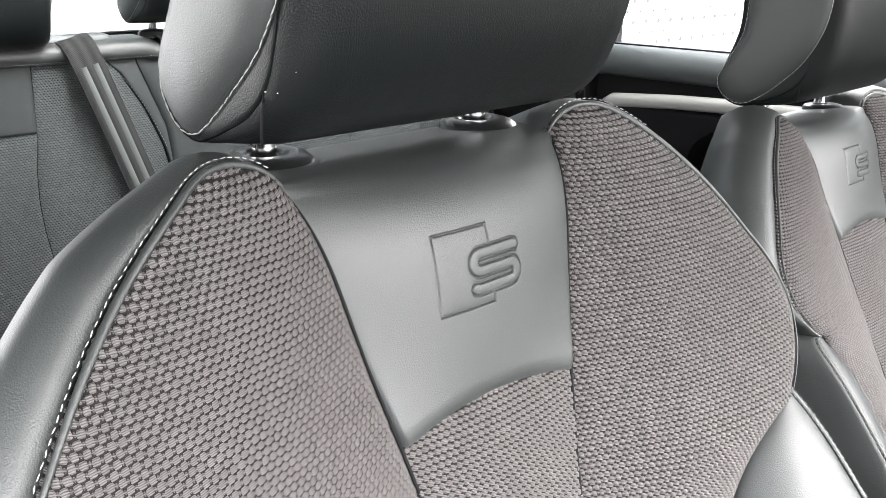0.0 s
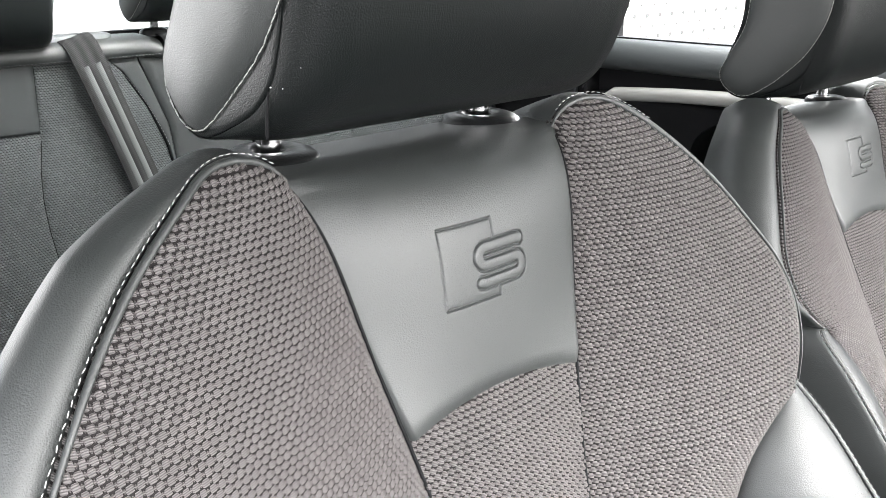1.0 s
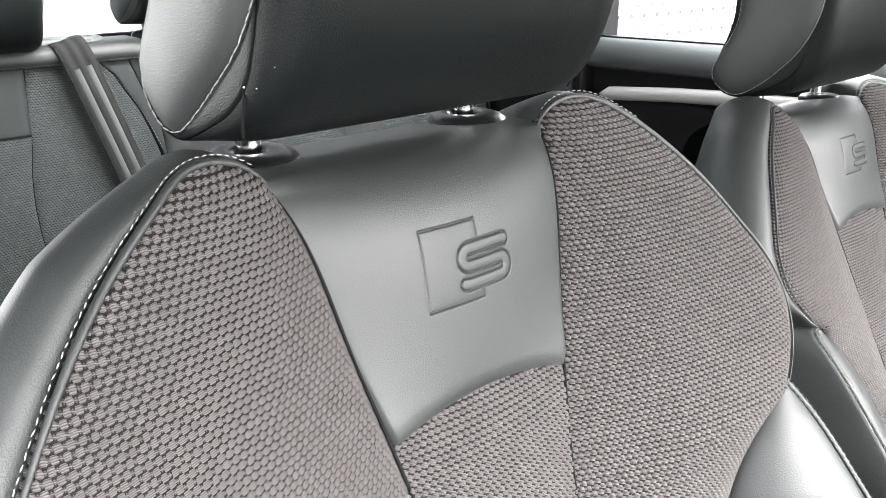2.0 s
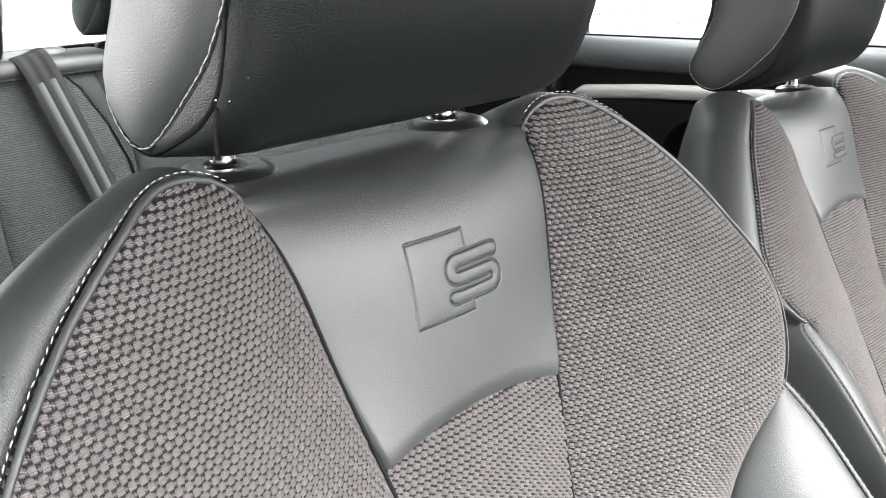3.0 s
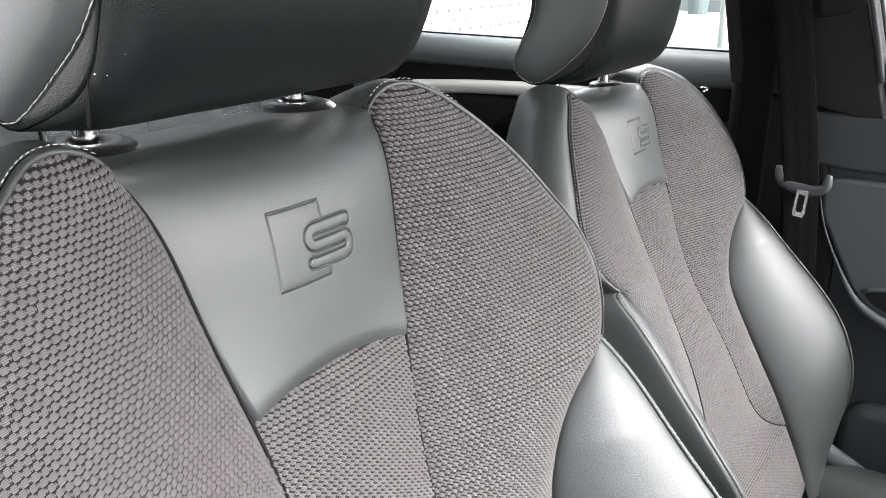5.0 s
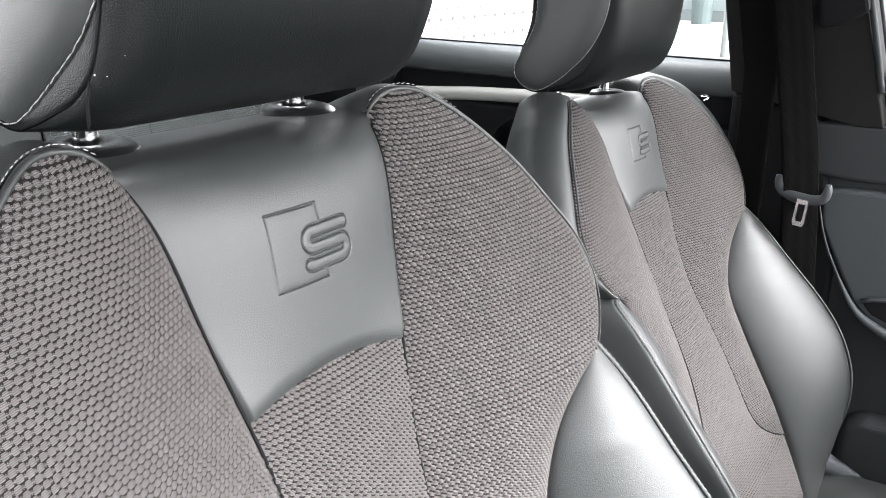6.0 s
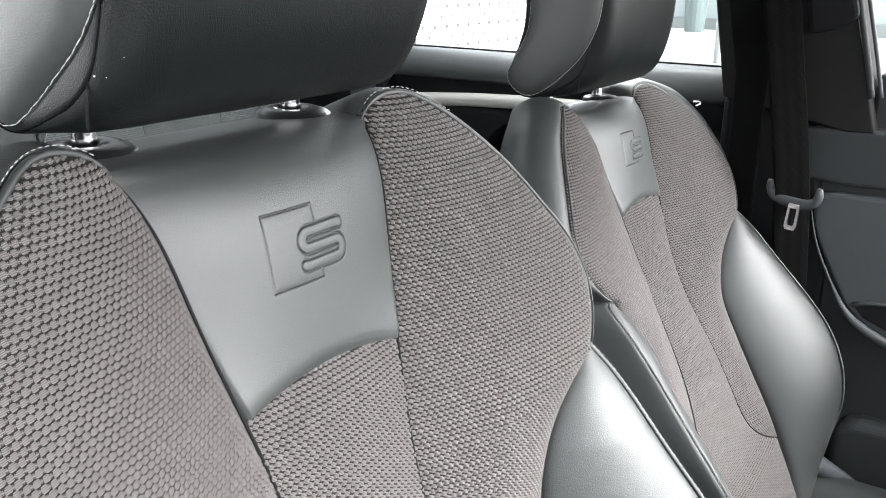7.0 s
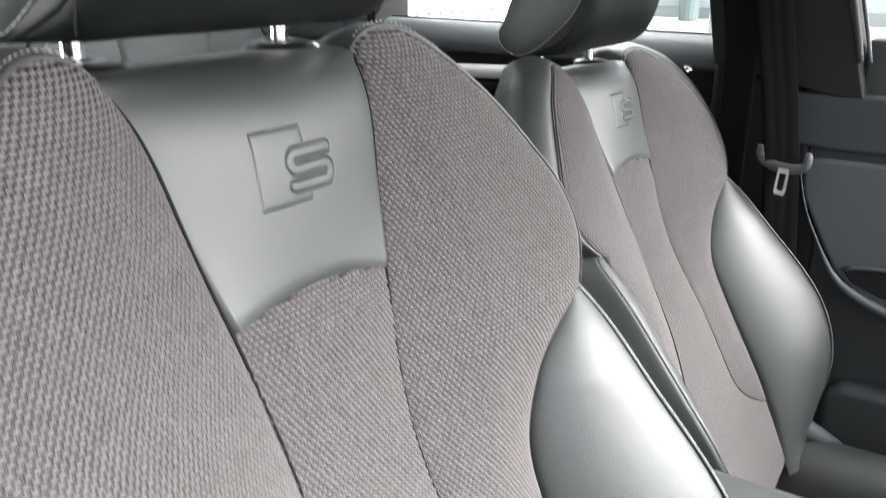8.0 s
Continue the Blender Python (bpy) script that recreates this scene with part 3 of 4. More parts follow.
    return pts.reshape(-1, 3), faces, ply.reshape(-1, 2)


# how far the leather side stands out beside the piping, from the top down: by seat and side
SWELL = {(False, -1): (0.03, 0.30, 0.95, 1.12, 0.95, 0.85, 0.8, 0.8, 0.8), (False, 1): (0.05, 0.1, 0.18, 0.36, 0.5, 0.3, 0.12, 0.1, 0.1),
         (True, -1): (0.15, 0.8, 1.4, 1.65, 1.5, 0.4, 0.3, 0.4, 0.4), (True, 1): (0.1, 0.7, 1.4, 1.6, 1.2, 0.5, 0.2, 0.2, 0.2)}


def front_seat(at, tilt, group, outward=0.0, raise_by=0.0):
    """A sports seat. tilt: radians by which the backrest leans further back; at: offset from the driver's seat; raise_by: height of the headrest."""
    ct, st = math.cos(tilt), math.sin(tilt)
    off = np.array(at)

    def back(p):        # the backrest hinges near its foot
        p = np.asarray(p, float).reshape(-1, 3)
        y, z = p[:, 1], p[:, 2] - 0.6
        return np.c_[p[:, 0] + off[0], ct * y - st * z + off[1], st * y + ct * z + 0.6 + off[2]]

    seat = root("front_seat", (off[0], off[1] - 0.35, 0.22), "black leather and grey knit cloth sports seat with pale stitching", "seat", group)
    c1, c2, c3, c4 = (bspline(c, 200) for c in (C1, C2, C3, C4))
    c3, c4 = (np.vstack([c, c[-1] + (c[-1] - c[-10]) / (c[-10, 2] - c[-1, 2]) * np.linspace(0.006, 0.05, 12)[:, None]]) for c in (c3, c4))
    fuller = np.array(C2)
    fuller[3:9, 0] += outward * np.array([0.15, 0.6, 1.0, 1.0, 0.8, 0.3])       # the door-side wing is pushed out
    c2_plain, c2_full = c2, bspline(fuller, 200)

    # leather centre panel, rolled over the top
    prof = bspline([(-0.0935, 0.90, 0), (-0.0912, 0.925, 0), (-0.0855, 0.975, 0), (-0.0785, 1.016, 0), (-0.064, 1.040, 0), (-0.038, 1.0485, 0), (0.0, 1.0460, 0), (0.026, 1.0435, 0), (0.054, 1.030, 0), (0.074, 1.015, 0), (0.078, 0.96, 0)], 3000)[:, :2]
    dense = np.where((prof[:, 0] < -0.03) & (prof[:, 1] > 0.905) & (prof[:, 1] < 1.024), 1 / 0.00030, 1 / 0.0022)
    steps = np.cumsum(dense)
    steps = (steps - steps[0]) / (steps[-1] - steps[0])
    rows_n = 540
    prof = np.stack([np.interp(np.linspace(0, 1, rows_n), steps, prof[:, i]) for i in range(2)], 1)
    t = np.unique(np.r_[np.linspace(-1, 1, 81), np.linspace(-0.46, 0.46, 241)])
    nt = len(t)
    xe, ye = by_z(c1, np.minimum(prof[:, 1], 1.044))
    front = prof[:, 0] < -0.03
    k = np.clip((-0.03 - prof[:, 0]) / 0.03, 0, 1)
    half = np.where(front, xe + 0.003, 0.0)
    last = np.argmax(~front)
    half[last:] = half[last - 1] + np.linspace(0, 0.02, len(half) - last)
    edge = (ye - prof[:, 0]) * k
    X = half[:, None] * t[None]
    Y = prof[:, 0][:, None] + edge[:, None] * (np.abs(t) ** 2.2)[None]
    Z = np.repeat(prof[:, 1][:, None], nt, 1)
    tuck = np.clip((np.abs(t) - 0.965) / 0.035, 0, 1) ** 2
    Y = Y + 0.0035 * tuck[None] * k[:, None]
    arch = 0.9195 + 0.0085 * (1 - t**2)         # lower edge of the leather
    zs = Z[:, 0]
    low = np.clip((1.03 - zs) / (1.03 - zs[0]), 0, 1) * (np.arange(len(zs)) < last)
    Z = Z + (low**2)[:, None] * (arch[None] - zs[0])
    dz = np.clip((Z - arch[None]) / 0.010, 0, 1)
    Y = Y + np.where(front[:, None], 0.0025 * (1 - dz) ** 2, 0)
    h = np.where(front[:, None], emboss(X, Z), 0)
    g = np.stack([X, Y, Z], 2)
    g = g + h[..., None] * np.array([0, 1.0, -0.15])
    mesh("centre_panel", back(g), grid_faces(len(prof), nt), LEATHER, seat, "smooth black leather panel with a pressed mark")

    # cloth centre, below the leather
    zc = np.linspace(0.9185, 0.475, 150)
    x1, y1 = by_z(c1, zc)
    x3, y3 = by_z(c3, np.maximum(zc, 0.4998))
    y3 = y3 - np.where(zc < 0.4998, 0.35 * (0.4998 - zc), 0)
    wide = np.clip((0.5600 - zc) / 0.004, 0, 1)
    xb, yb = x1 + (x3 - x1) * wide, y1 + (y3 - y1) * wide
    t = np.linspace(-1, 1, 61)
    s = np.abs(t)
    xb = xb + 0.004 * (1 - wide)
    X = xb[:, None] * t[None]
    bow = -0.003 * (1 - s**2)[None] - 0.0035 * puff((t + 1) / 2, 0.4)[None]
    Y = yb[:, None] + bow + 0.001 + 0.0045 * np.clip((s - 0.93) / 0.07, 0, 1)[None] ** 2
    Z = np.repeat(zc[:, None], 61, 1)
    lift = np.clip((Z - 0.86) / 0.0585, 0, 1) ** 2
    Z = Z + lift * (0.0085 * (1 - t**2) + 0.007)[None]
    rim = (0.9195 + 0.0085 * (1 - t**2))[None]        # edge of the leather, which the cloth meets almost level
    near = np.clip(1 - (rim - Z) / 0.030, 0, 1)
    Y = Y + 0.0068 * (1 - s**2)[None] ** 0.5 * near**2 * (3 - 2 * near) + 0.0042 * np.clip((Z - rim) / 0.0020, 0, 1)
    g = np.stack([X, Y, Z], 2)
    length = np.r_[0, np.cumsum(np.hypot(np.diff(yb), np.diff(zc)))]
    uv = np.stack([X * 1.02, Z - zc[:, None] - length[:, None]], 2)
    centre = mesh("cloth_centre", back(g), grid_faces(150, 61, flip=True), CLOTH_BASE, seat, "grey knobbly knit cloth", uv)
    v, f, w = knit_pads(g, uv, keep=lambda p: p[2] < 0.9190 + 0.0085 * (1 - (p[0] / xb[0]) ** 2))     # none above the edge of the leather
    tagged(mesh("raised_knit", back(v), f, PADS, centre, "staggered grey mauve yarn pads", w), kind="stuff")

    hook = int(np.argmin(np.abs(c3[:, 2] - c1[-1, 2])))
    for sg in (-1, 1):
        mir = np.array([sg, 1, 1])
        c2 = c2_full if sg > 0 else c2_plain
        # cloth wing
        n_up = int(240 * np.linalg.norm(np.diff(c2, axis=0), axis=1).sum() / np.linalg.norm(np.diff(np.vstack([c2, c3[1:hook + 1]]), axis=0), axis=1).sum())
        up = even(c1[: int(np.argmin(np.abs(c1[:, 2] - 0.835)))], n_up)
        down = even(c1[int(np.argmin(np.abs(c1[:, 2] - 0.835))):], 240 - n_up)
        inner = np.vstack([up, down])
        outer = np.vstack([even(c2, n_up), even(c3[: hook + 1], 240 - n_up)])
        m = 72
        s = 0.5 - 0.5 * np.cos(np.linspace(0, np.pi, m))
        g = inner[:, None] * (1 - s)[None, :, None] + outer[:, None] * s[None, :, None]
        nrm = normals(g)
        nrm *= np.sign(-nrm[120, m // 2, 1])
        width = np.linalg.norm(outer - inner, axis=1)
        amp = np.minimum(0.105 * width, 0.0135)
        rise = (puff(s, 0.55) * (0.45 + 0.55 * np.clip(s / 0.4, 0, 1)))[None] * amp[:, None]
        g = g + nrm * rise[..., None]
        edge = np.exp(-np.minimum(s, 1 - s)[None] * width[:, None] / 0.0028)
        g = g - nrm * (0.0024 * edge)[..., None]
        across = np.r_["1", np.zeros((240, 1)), np.cumsum(np.linalg.norm(np.diff(g[..., :2], axis=1), axis=2), axis=1)]
        u = sg * (inner[:, 0][:, None] + across)
        slope = np.interp(g[..., 2], zc[::-1], (-length)[::-1]) + np.where(g[..., 2] > zc[0], (g[..., 2] - zc[0]) * 1.08, 0)
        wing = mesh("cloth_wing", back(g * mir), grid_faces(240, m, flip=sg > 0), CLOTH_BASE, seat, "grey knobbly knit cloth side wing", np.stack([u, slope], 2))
        v, f, w = knit_pads(g, np.stack([sg * u, slope], 2), True)
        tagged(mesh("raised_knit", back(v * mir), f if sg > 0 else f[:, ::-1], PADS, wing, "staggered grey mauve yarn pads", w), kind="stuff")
        # a black cord laid on the seam draws the shadow line of its valley
        seam_line = c1[:, :] * mir + np.array([0, -0.0011, 0])
        tube("seam", back(seam_line), np.interp(np.linspace(0, 1, len(seam_line)), [0, 0.1, 1], [0.0004, 0.0009, 0.0012]), TRIM_BLACK, wing, "sewn seam with its shade drawn as a black cord", 6)
        # leather bolster below the wing
        a, b = even(c3, 120), even(c4, 120)
        m = 40
        s = np.linspace(0, 1, m)
        g = a[:, None] * (1 - s)[None, :, None] + b[:, None] * s[None, :, None]
        nrm = normals(g)
        nrm *= np.sign(-nrm[60, m // 2, 1])
        width = np.linalg.norm(b - a, axis=1)
        amp = np.minimum(0.24 * width, 0.022)
        g = g + nrm * (puff(s, 0.75)[None] * 0.8 * amp[:, None])[..., None]
        edge = np.exp(-np.minimum(s, 1 - s)[None] * width[:, None] / 0.002)
        g = g - nrm * (0.003 * edge)[..., None]
        bolster = mesh("bolster", back(g * mir), grid_faces(120, m, flip=sg > 0), LEATHER, seat, "padded black leather side bolster")
        # leather flank that wraps from the piping to the rear
        kline = np.vstack([even(c2, 130), even(c4, 110)[1:]])
        kk = len(kline)
        tan = np.gradient(kline, axis=0)
        tan = np.stack([np.convolve(np.pad(tan[:, i], 6, "edge"), np.ones(13) / 13, "valid") for i in range(3)], 1)
        o = np.stack([-tan[:, 2], np.zeros(kk), tan[:, 0]], 1)
        o /= np.linalg.norm(o, axis=1, keepdims=True)
        f = np.linspace(0, 1, kk)
        f1 = np.clip(f / 0.10, 0, 1)[:, None]
        o = o * f1 + np.array([0.0, 0, 1.0]) * (1 - f1)
        o[:, 0] = np.where(f > 0.55, np.maximum(o[:, 0], 0.9), o[:, 0])
        o /= np.linalg.norm(o, axis=1, keepdims=True)
        swell = np.interp(f, [0, 0.1, 0.2, 0.3, 0.4, 0.5, 0.6, 0.8, 1.0], SWELL[(outward > 0, sg)])
        slump = np.interp(f, [0, 0.1, 0.2, 0.3, 0.4], [0.35, 0.42, 0.30, 0.12, 0]) * (outward == 0)
        fall = np.interp(f, [0, 0.1, 0.3, 0.5], [2.4, 2.2, 1.5, 1.0])
        section = bspline([(0, 0.002, 0), (0.004, -0.0008, 0), (0.011, 0.000, 0), (0.020, 0.010, 0), (0.023, 0.026, 0), (0.004, 0.046, 0), (-0.028, 0.066, 0), (-0.062, 0.086, 0), (-0.10, 0.098, 0)], 44)[:, :2]
        neg = np.where(section[None, :, 0] > 0, swell[:, None], fall[:, None])
        g = kline[:, None] + o[:, None] * (section[None, :, 0] * neg - slump[:, None] * np.maximum(section[None, :, 1] - 0.012, 0))[..., None] + np.array([0, 1.0, 0]) * section[None, :, 1][..., None]
        back_y = np.interp(kline[:, 2], [0.5, 0.87, 1.06], [-0.12, -0.02, 0.07])
        back_y = back_y + (outward > 0) * 0.075 * np.interp(kline[:, 2], [0.6, 0.75, 0.96, 1.06], [0, 1, 1, 0.3])
        stretch = np.clip((back_y - kline[:, 1]) / 0.104, 0.9, 2.7)
        g[..., 1] = kline[:, 1][:, None] + section[None, :, 1] * stretch[:, None]
        flank = mesh("flank", back(g * mir), grid_faces(kk, 44, flip=sg < 0), LEATHER, seat, "smooth black leather seat side")
        # piping and thread
        pipe = kline[:130] + np.array([0, -0.0022, 0])
        tube("piping", back(pipe * mir), np.interp(np.linspace(0, 1, 130), [0, 0.07, 0.42, 0.65, 1], [0.0006, 0.0021, 0.0019, 0.0009, 0.0003]), LEATHER, wing, "raised black leather piping", 10)
        st_line = (kline + o * 0.0032 + np.array([0, -0.0012, 0]))
        stitches("stitching", back(st_line[4:128 if sg < 0 else 36] * mir), THREAD, flank, "pale contrast stitching")
        for shift, thread in ((-0.0026, THREAD_GREY), (0.0026, THREAD)):
            row = kline[131:] + o[131:] * shift + np.array([0, -0.0012 if shift > 0 else -0.0030, 0])
            stitches("stitching", back(row * mir), thread, bolster, "pale contrast stitching", 0.0046, 0.0030, 0.00019)
        pipe2 = kline[130:] + np.array([0, -0.0008, 0])
        tube("bolster_seam", back(pipe2 * mir), 0.0016, LEATHER, bolster, "", 8)
        rear_edge = (g * mir)[:, -1]
        if sg < 0:
            keep = rear_edge
    # rear shell between the two flanks
    t = np.linspace(0, 1, 25)
    g = keep[:, None] * (1 - t)[None, :, None] + rear_edge[:, None] * t[None, :, None]
    g[..., 1] += 0.02 * puff(t, 0.5)[None]
    mesh("back_shell", back(g), grid_faces(len(keep), 25), PLASTIC, seat, "black plastic seat back shell")
    # head restraint with its guides
    raised = np.array([0, 0, raise_by])
    main = headrest(seat, lambda p: back(np.asarray(p, float).reshape(-1, 3) + raised), deep=0.5 * outward)
    for sg in (-1, 1):          # shade of the fold where the padding meets the side panel above the post, as a black tube
        fold = bspline([(sg * 0.1076, -0.0590, 1.0890), (sg * 0.1083, -0.0588, 1.0840), (sg * 0.1083, -0.0578, 1.0780), (sg * 0.1078, -0.0560, 1.0720), (sg * 0.1060, -0.0530, 1.0670)], 14)
        tube("fold", back(fold + raised), np.interp(np.linspace(0, 1, 14), [0, 0.3, 0.8, 1], [0.0002, 0.0006, 0.0008, 0.0004]), TRIM_BLACK, main, "leather fold, its shade drawn as a black line", 8)
    for x in (-0.0735, 0.0735):
        collar(seat, back, x)
    # cushion
    y0 = off[1]
    zt = 0.455 + off[2]
    bm = bmesh.new()
    bmesh.ops.create_cube(bm, size=1)
    for v in bm.verts:
        v.co = (off[0] + v.co.x * 0.32, y0 - 0.45 + v.co.y * 0.52, zt - 0.08 + v.co.z * 0.14)
    bmesh.ops.bevel(bm, geom=bm.edges[:], offset=0.03, segments=5, affect="EDGES", profile=0.5)
    part("cushion", bm, CLOTH_REAR_TONED, seat, "grey cloth seat cushion", True)
    for sg in (-1, 1):
        m = 30
        w = np.linspace(0, 2 * np.pi, 28, endpoint=False)
        rows = []
        for yy in np.linspace(-0.20, -0.72, m):
            e = math.sqrt(max(0.0, 1 - ((yy + 0.46) / 0.262) ** 6)) + 0.02
            rows.append(np.c_[off[0] + sg * (0.205 + 0.055 * np.sign(np.cos(w)) * np.abs(np.cos(w)) ** 0.7 * e), np.full(28, y0 + yy), zt - 0.07 + 0.118 * np.sign(np.sin(w)) * np.abs(np.sin(w)) ** 0.7 * e])
        mesh("cushion_bolster", np.array(rows), grid_faces(m, 28, True, True), LEATHER, seat, "padded black leather cushion edge")
    block("seat_base", (off[0] - 0.21, y0 - 0.68, 0.22), (off[0] + 0.21, y0 - 0.16, zt - 0.09), PLASTIC, seat, "black seat base", 0.01)
    return seat


seat_group = "front seats"
driver = front_seat((0, 0, 0), 0.0, seat_group)
passenger = front_seat((0.700, 0.059, -0.077), -0.079, seat_group, 0.022, 0.006)

# ---- the car's shell ----
floor = block("floor", (-0.40, -1.5, 0.16), (1.10, 1.6, 0.22), CARPET, None, "", 0)
tagged(floor, "black carpeted car floor", "floor", kind="structure")
# roof out of view; the opening in it is added to light the rear bench
bm = bmesh.new()
for a, c in (((-0.42, -0.56), (1.12, 0.44)), ((-0.42, 0.44), (-0.05, 0.74)), ((0.75, 0.44), (1.12, 0.74)), ((-0.42, 0.74), (1.12, 1.45))):
    made = bmesh.ops.create_cube(bm, size=1)["verts"]
    for v in made:
        v.co = ((a[0] + c[0]) / 2 + v.co.x * (c[0] - a[0]), (a[1] + c[1]) / 2 + v.co.y * (c[1] - a[1]), 1.42 + v.co.z * 0.04)
# unseen sloping header, added to keep high light off the seat tops
header = [bm.verts.new(p) for p in ((-0.42, -0.56, 1.40), (1.12, -0.56, 1.40), (1.12, -0.80, 1.325), (-0.42, -0.80, 1.325), (-0.42, -0.56, 1.44), (1.12, -0.56, 1.44), (1.12, -0.82, 1.36), (-0.42, -0.82, 1.36))]
for f in ((0, 1, 2, 3), (7, 6, 5, 4), (0, 4, 5, 1), (1, 5, 6, 2), (2, 6, 7, 3), (3, 7, 4, 0)):
    bm.faces.new([header[i] for i in f])
roof = part("ceiling", bm, LINER, None)
tagged(roof, "black cloth car roof lining, unseen, round an added opening for light", "ceiling", kind="structure")
# pane over the added roof opening, which only serves to brighten the rear
added_roof_glass = block("added_roof_pane", (-0.06, 0.43, 1.444), (0.76, 0.75, 1.450), GLASS, None, "", 0)
tagged(added_roof_glass, "added clear roof pane, unseen, that lets light onto the rear bench", "window", kind="structure")
added_roof_glass.visible_shadow = False
rear_wall = root("wall_rear", (0.35, 1.40, 0.22), "dark trim of the tailgate below the rear window", "wall", kind="structure")
block("tailgate_trim", (-0.40, 1.38, 0.22), (1.10, 1.44, 0.985), TRIM, rear_wall, "", 0.01)
block("window_seal", (-0.38, 1.365, 0.985), (1.08, 1.40, 1.0), TRIM_BLACK, rear_wall, "black rubber window seal", 0.004)
block("pillar", (-0.42, 1.25, 1.0), (-0.30, 1.44, 1.40), TRIM, rear_wall, "", 0.02)
block("pillar", (1.00, 1.25, 1.0), (1.12, 1.44, 1.40), TRIM, rear_wall, "", 0.02)
shelf = block("parcel_shelf", (-0.36, 0.99, 0.965), (1.06, 1.36, 0.985), BEZEL, None, "grey parcel shelf behind the rear bench", 0.006)
tagged(shelf, "grey parcel shelf behind the rear bench", "shelf")

# unseen bulkhead, added and placed to block low light from the front
dash = root("wall_front", (0.35, -1.1, 0.22), "plain dark dashboard bulkhead, unseen, added to block light below the windscreen", "wall", kind="structure")
block("bulkhead", (-0.40, -1.35, 0.22), (1.10, -0.80, 0.89), TRIM, dash, "", 0.03)
# unseen door slab, raised and angled to hold back light from the driver's side
prism("light_block_door", [(-0.42, -1.05), (-0.47, -1.07), (-0.76, -0.16), (-0.70, -0.14)], 0.30, 0.94, TRIM, dash, "", 0.01, "z")
block("sill", (-0.46, -1.05, 0.16), (-0.38, 0.02, 0.34), TRIM_BLACK, dash, "", 0.01)

rear_pane = block("window_2", (-0.30, 1.425, 1.0), (1.0, 1.43, 1.40), GLASS_TINT, None, "", 0)
tagged(rear_pane, "tinted rear window above the parcel shelf", "window", kind="structure")
rear_pane.visible_shadow = False

# right side behind the driver: unseen, its pillars and rail sized to limit the light
wall_r = root("wall_right", (-0.40, 0.5, 0.22), "dark rear side trim, unseen, that narrows the light beside the driver's opening", "wall", kind="structure")
block("side_panel", (-0.44, 0.10, 0.22), (-0.38, 1.44, 0.985), TRIM, wall_r, "", 0.01)
block("pillar", (-0.44, -0.04, 0.22), (-0.37, 0.18, 1.40), PILLAR, wall_r, "", 0.015)

# rail set low to cut down the light through the driver's opening
block("roof_rail", (-0.46, -0.80, 1.225), (-0.38, 1.25, 1.40), LINER, wall_r, "", 0.012)

prism("rear_pillar", [(0.680, 0.990), (0.665, 1.05), (0.56, 1.40), (1.42, 1.40), (1.42, 0.990)], -0.44, -0.38, TRIM_SOFT, wall_r, "grey rear pillar trim", 0.006)

# left side: rear side trim, quarter window, B-pillar, front door
wall_l = root("wall_left", (1.05, 0.4, 0.22), "dark grey rear side trim with a pale strip below the window", "wall", kind="structure")
prof = bspline([(1.120, 0.990, 0), (1.075, 0.991, 0), (1.045, 0.9915, 0), (1.030, 0.988, 0), (1.018, 0.972, 0), (1.012, 0.950, 0), (1.020, 0.938, 0), (1.045, 0.935, 0)], 40)[:, :2]
ys = np.linspace(-0.03, 1.42, 30)
mesh("window_ledge", np.array([np.c_[prof[:, 0], np.full(40, y), prof[:, 1]] for y in ys]), grid_faces(30, 40), LEDGE, wall_l, "soft dark grey padded window ledge")
block("recess", (1.040, -0.03, 0.895), (1.10, 1.42, 0.938), TRIM_BLACK, wall_l, "", 0)
block("lower_panel", (1.014, -0.03, 0.22), (1.10, 1.42, 0.893), TRIM_BLACK, wall_l, "black lower side panel", 0.008)
# pale strip, dipping a little to the rear and rounded at its rear end
sy = np.linspace(0.05, 0.596, 40)
rows = []
for y in sy:
    zc_ = np.interp(y, [0.05, 0.34, 0.45, 0.596], [0.916, 0.911, 0.906, 0.895])
    hh = 0.0125 * math.sqrt(max(0.02, 1 - max(0.0, (y - 0.575) / 0.0215) ** 2))
    w = np.linspace(0, 2 * np.pi, 16, endpoint=False)
    rows.append(np.c_[1.016 + 0.011 * np.cos(w), np.full(16, y), zc_ + hh * np.sin(w)])
mesh("trim_strip", np.array(rows), [*map(tuple, grid_faces(40, 16, True)), tuple(range(16)), tuple(39 * 16 + i for i in range(16))], STRIP, wall_l, "pale grey trim strip")
block("rear_post", (1.0, 0.635, 0.60), (1.11, 0.655, 1.06), TRIM_BLACK, wall_l, "black seal", 0.003)
block("rear_quarter", (1.0, 0.657, 0.80), (1.12, 0.72, 1.06), TRIM_SOFT, wall_l, "", 0.006)
prism("rear_pillar", [(0.680, 0.990), (0.665, 1.05), (0.56, 1.40), (1.42, 1.40), (1.42, 0.990)], 1.05, 1.11, TRIM_SOFT, wall_l, "grey rear pillar trim", 0.006)
block("roof_rail", (1.05, -0.6, 1.36), (1.12, 0.5, 1.41), LINER, wall_l, "", 0.008)

quarter = root("window_1", (1.07, 0.3, 0.99), "fixed rear side window with a black lower seal", "window", kind="structure")
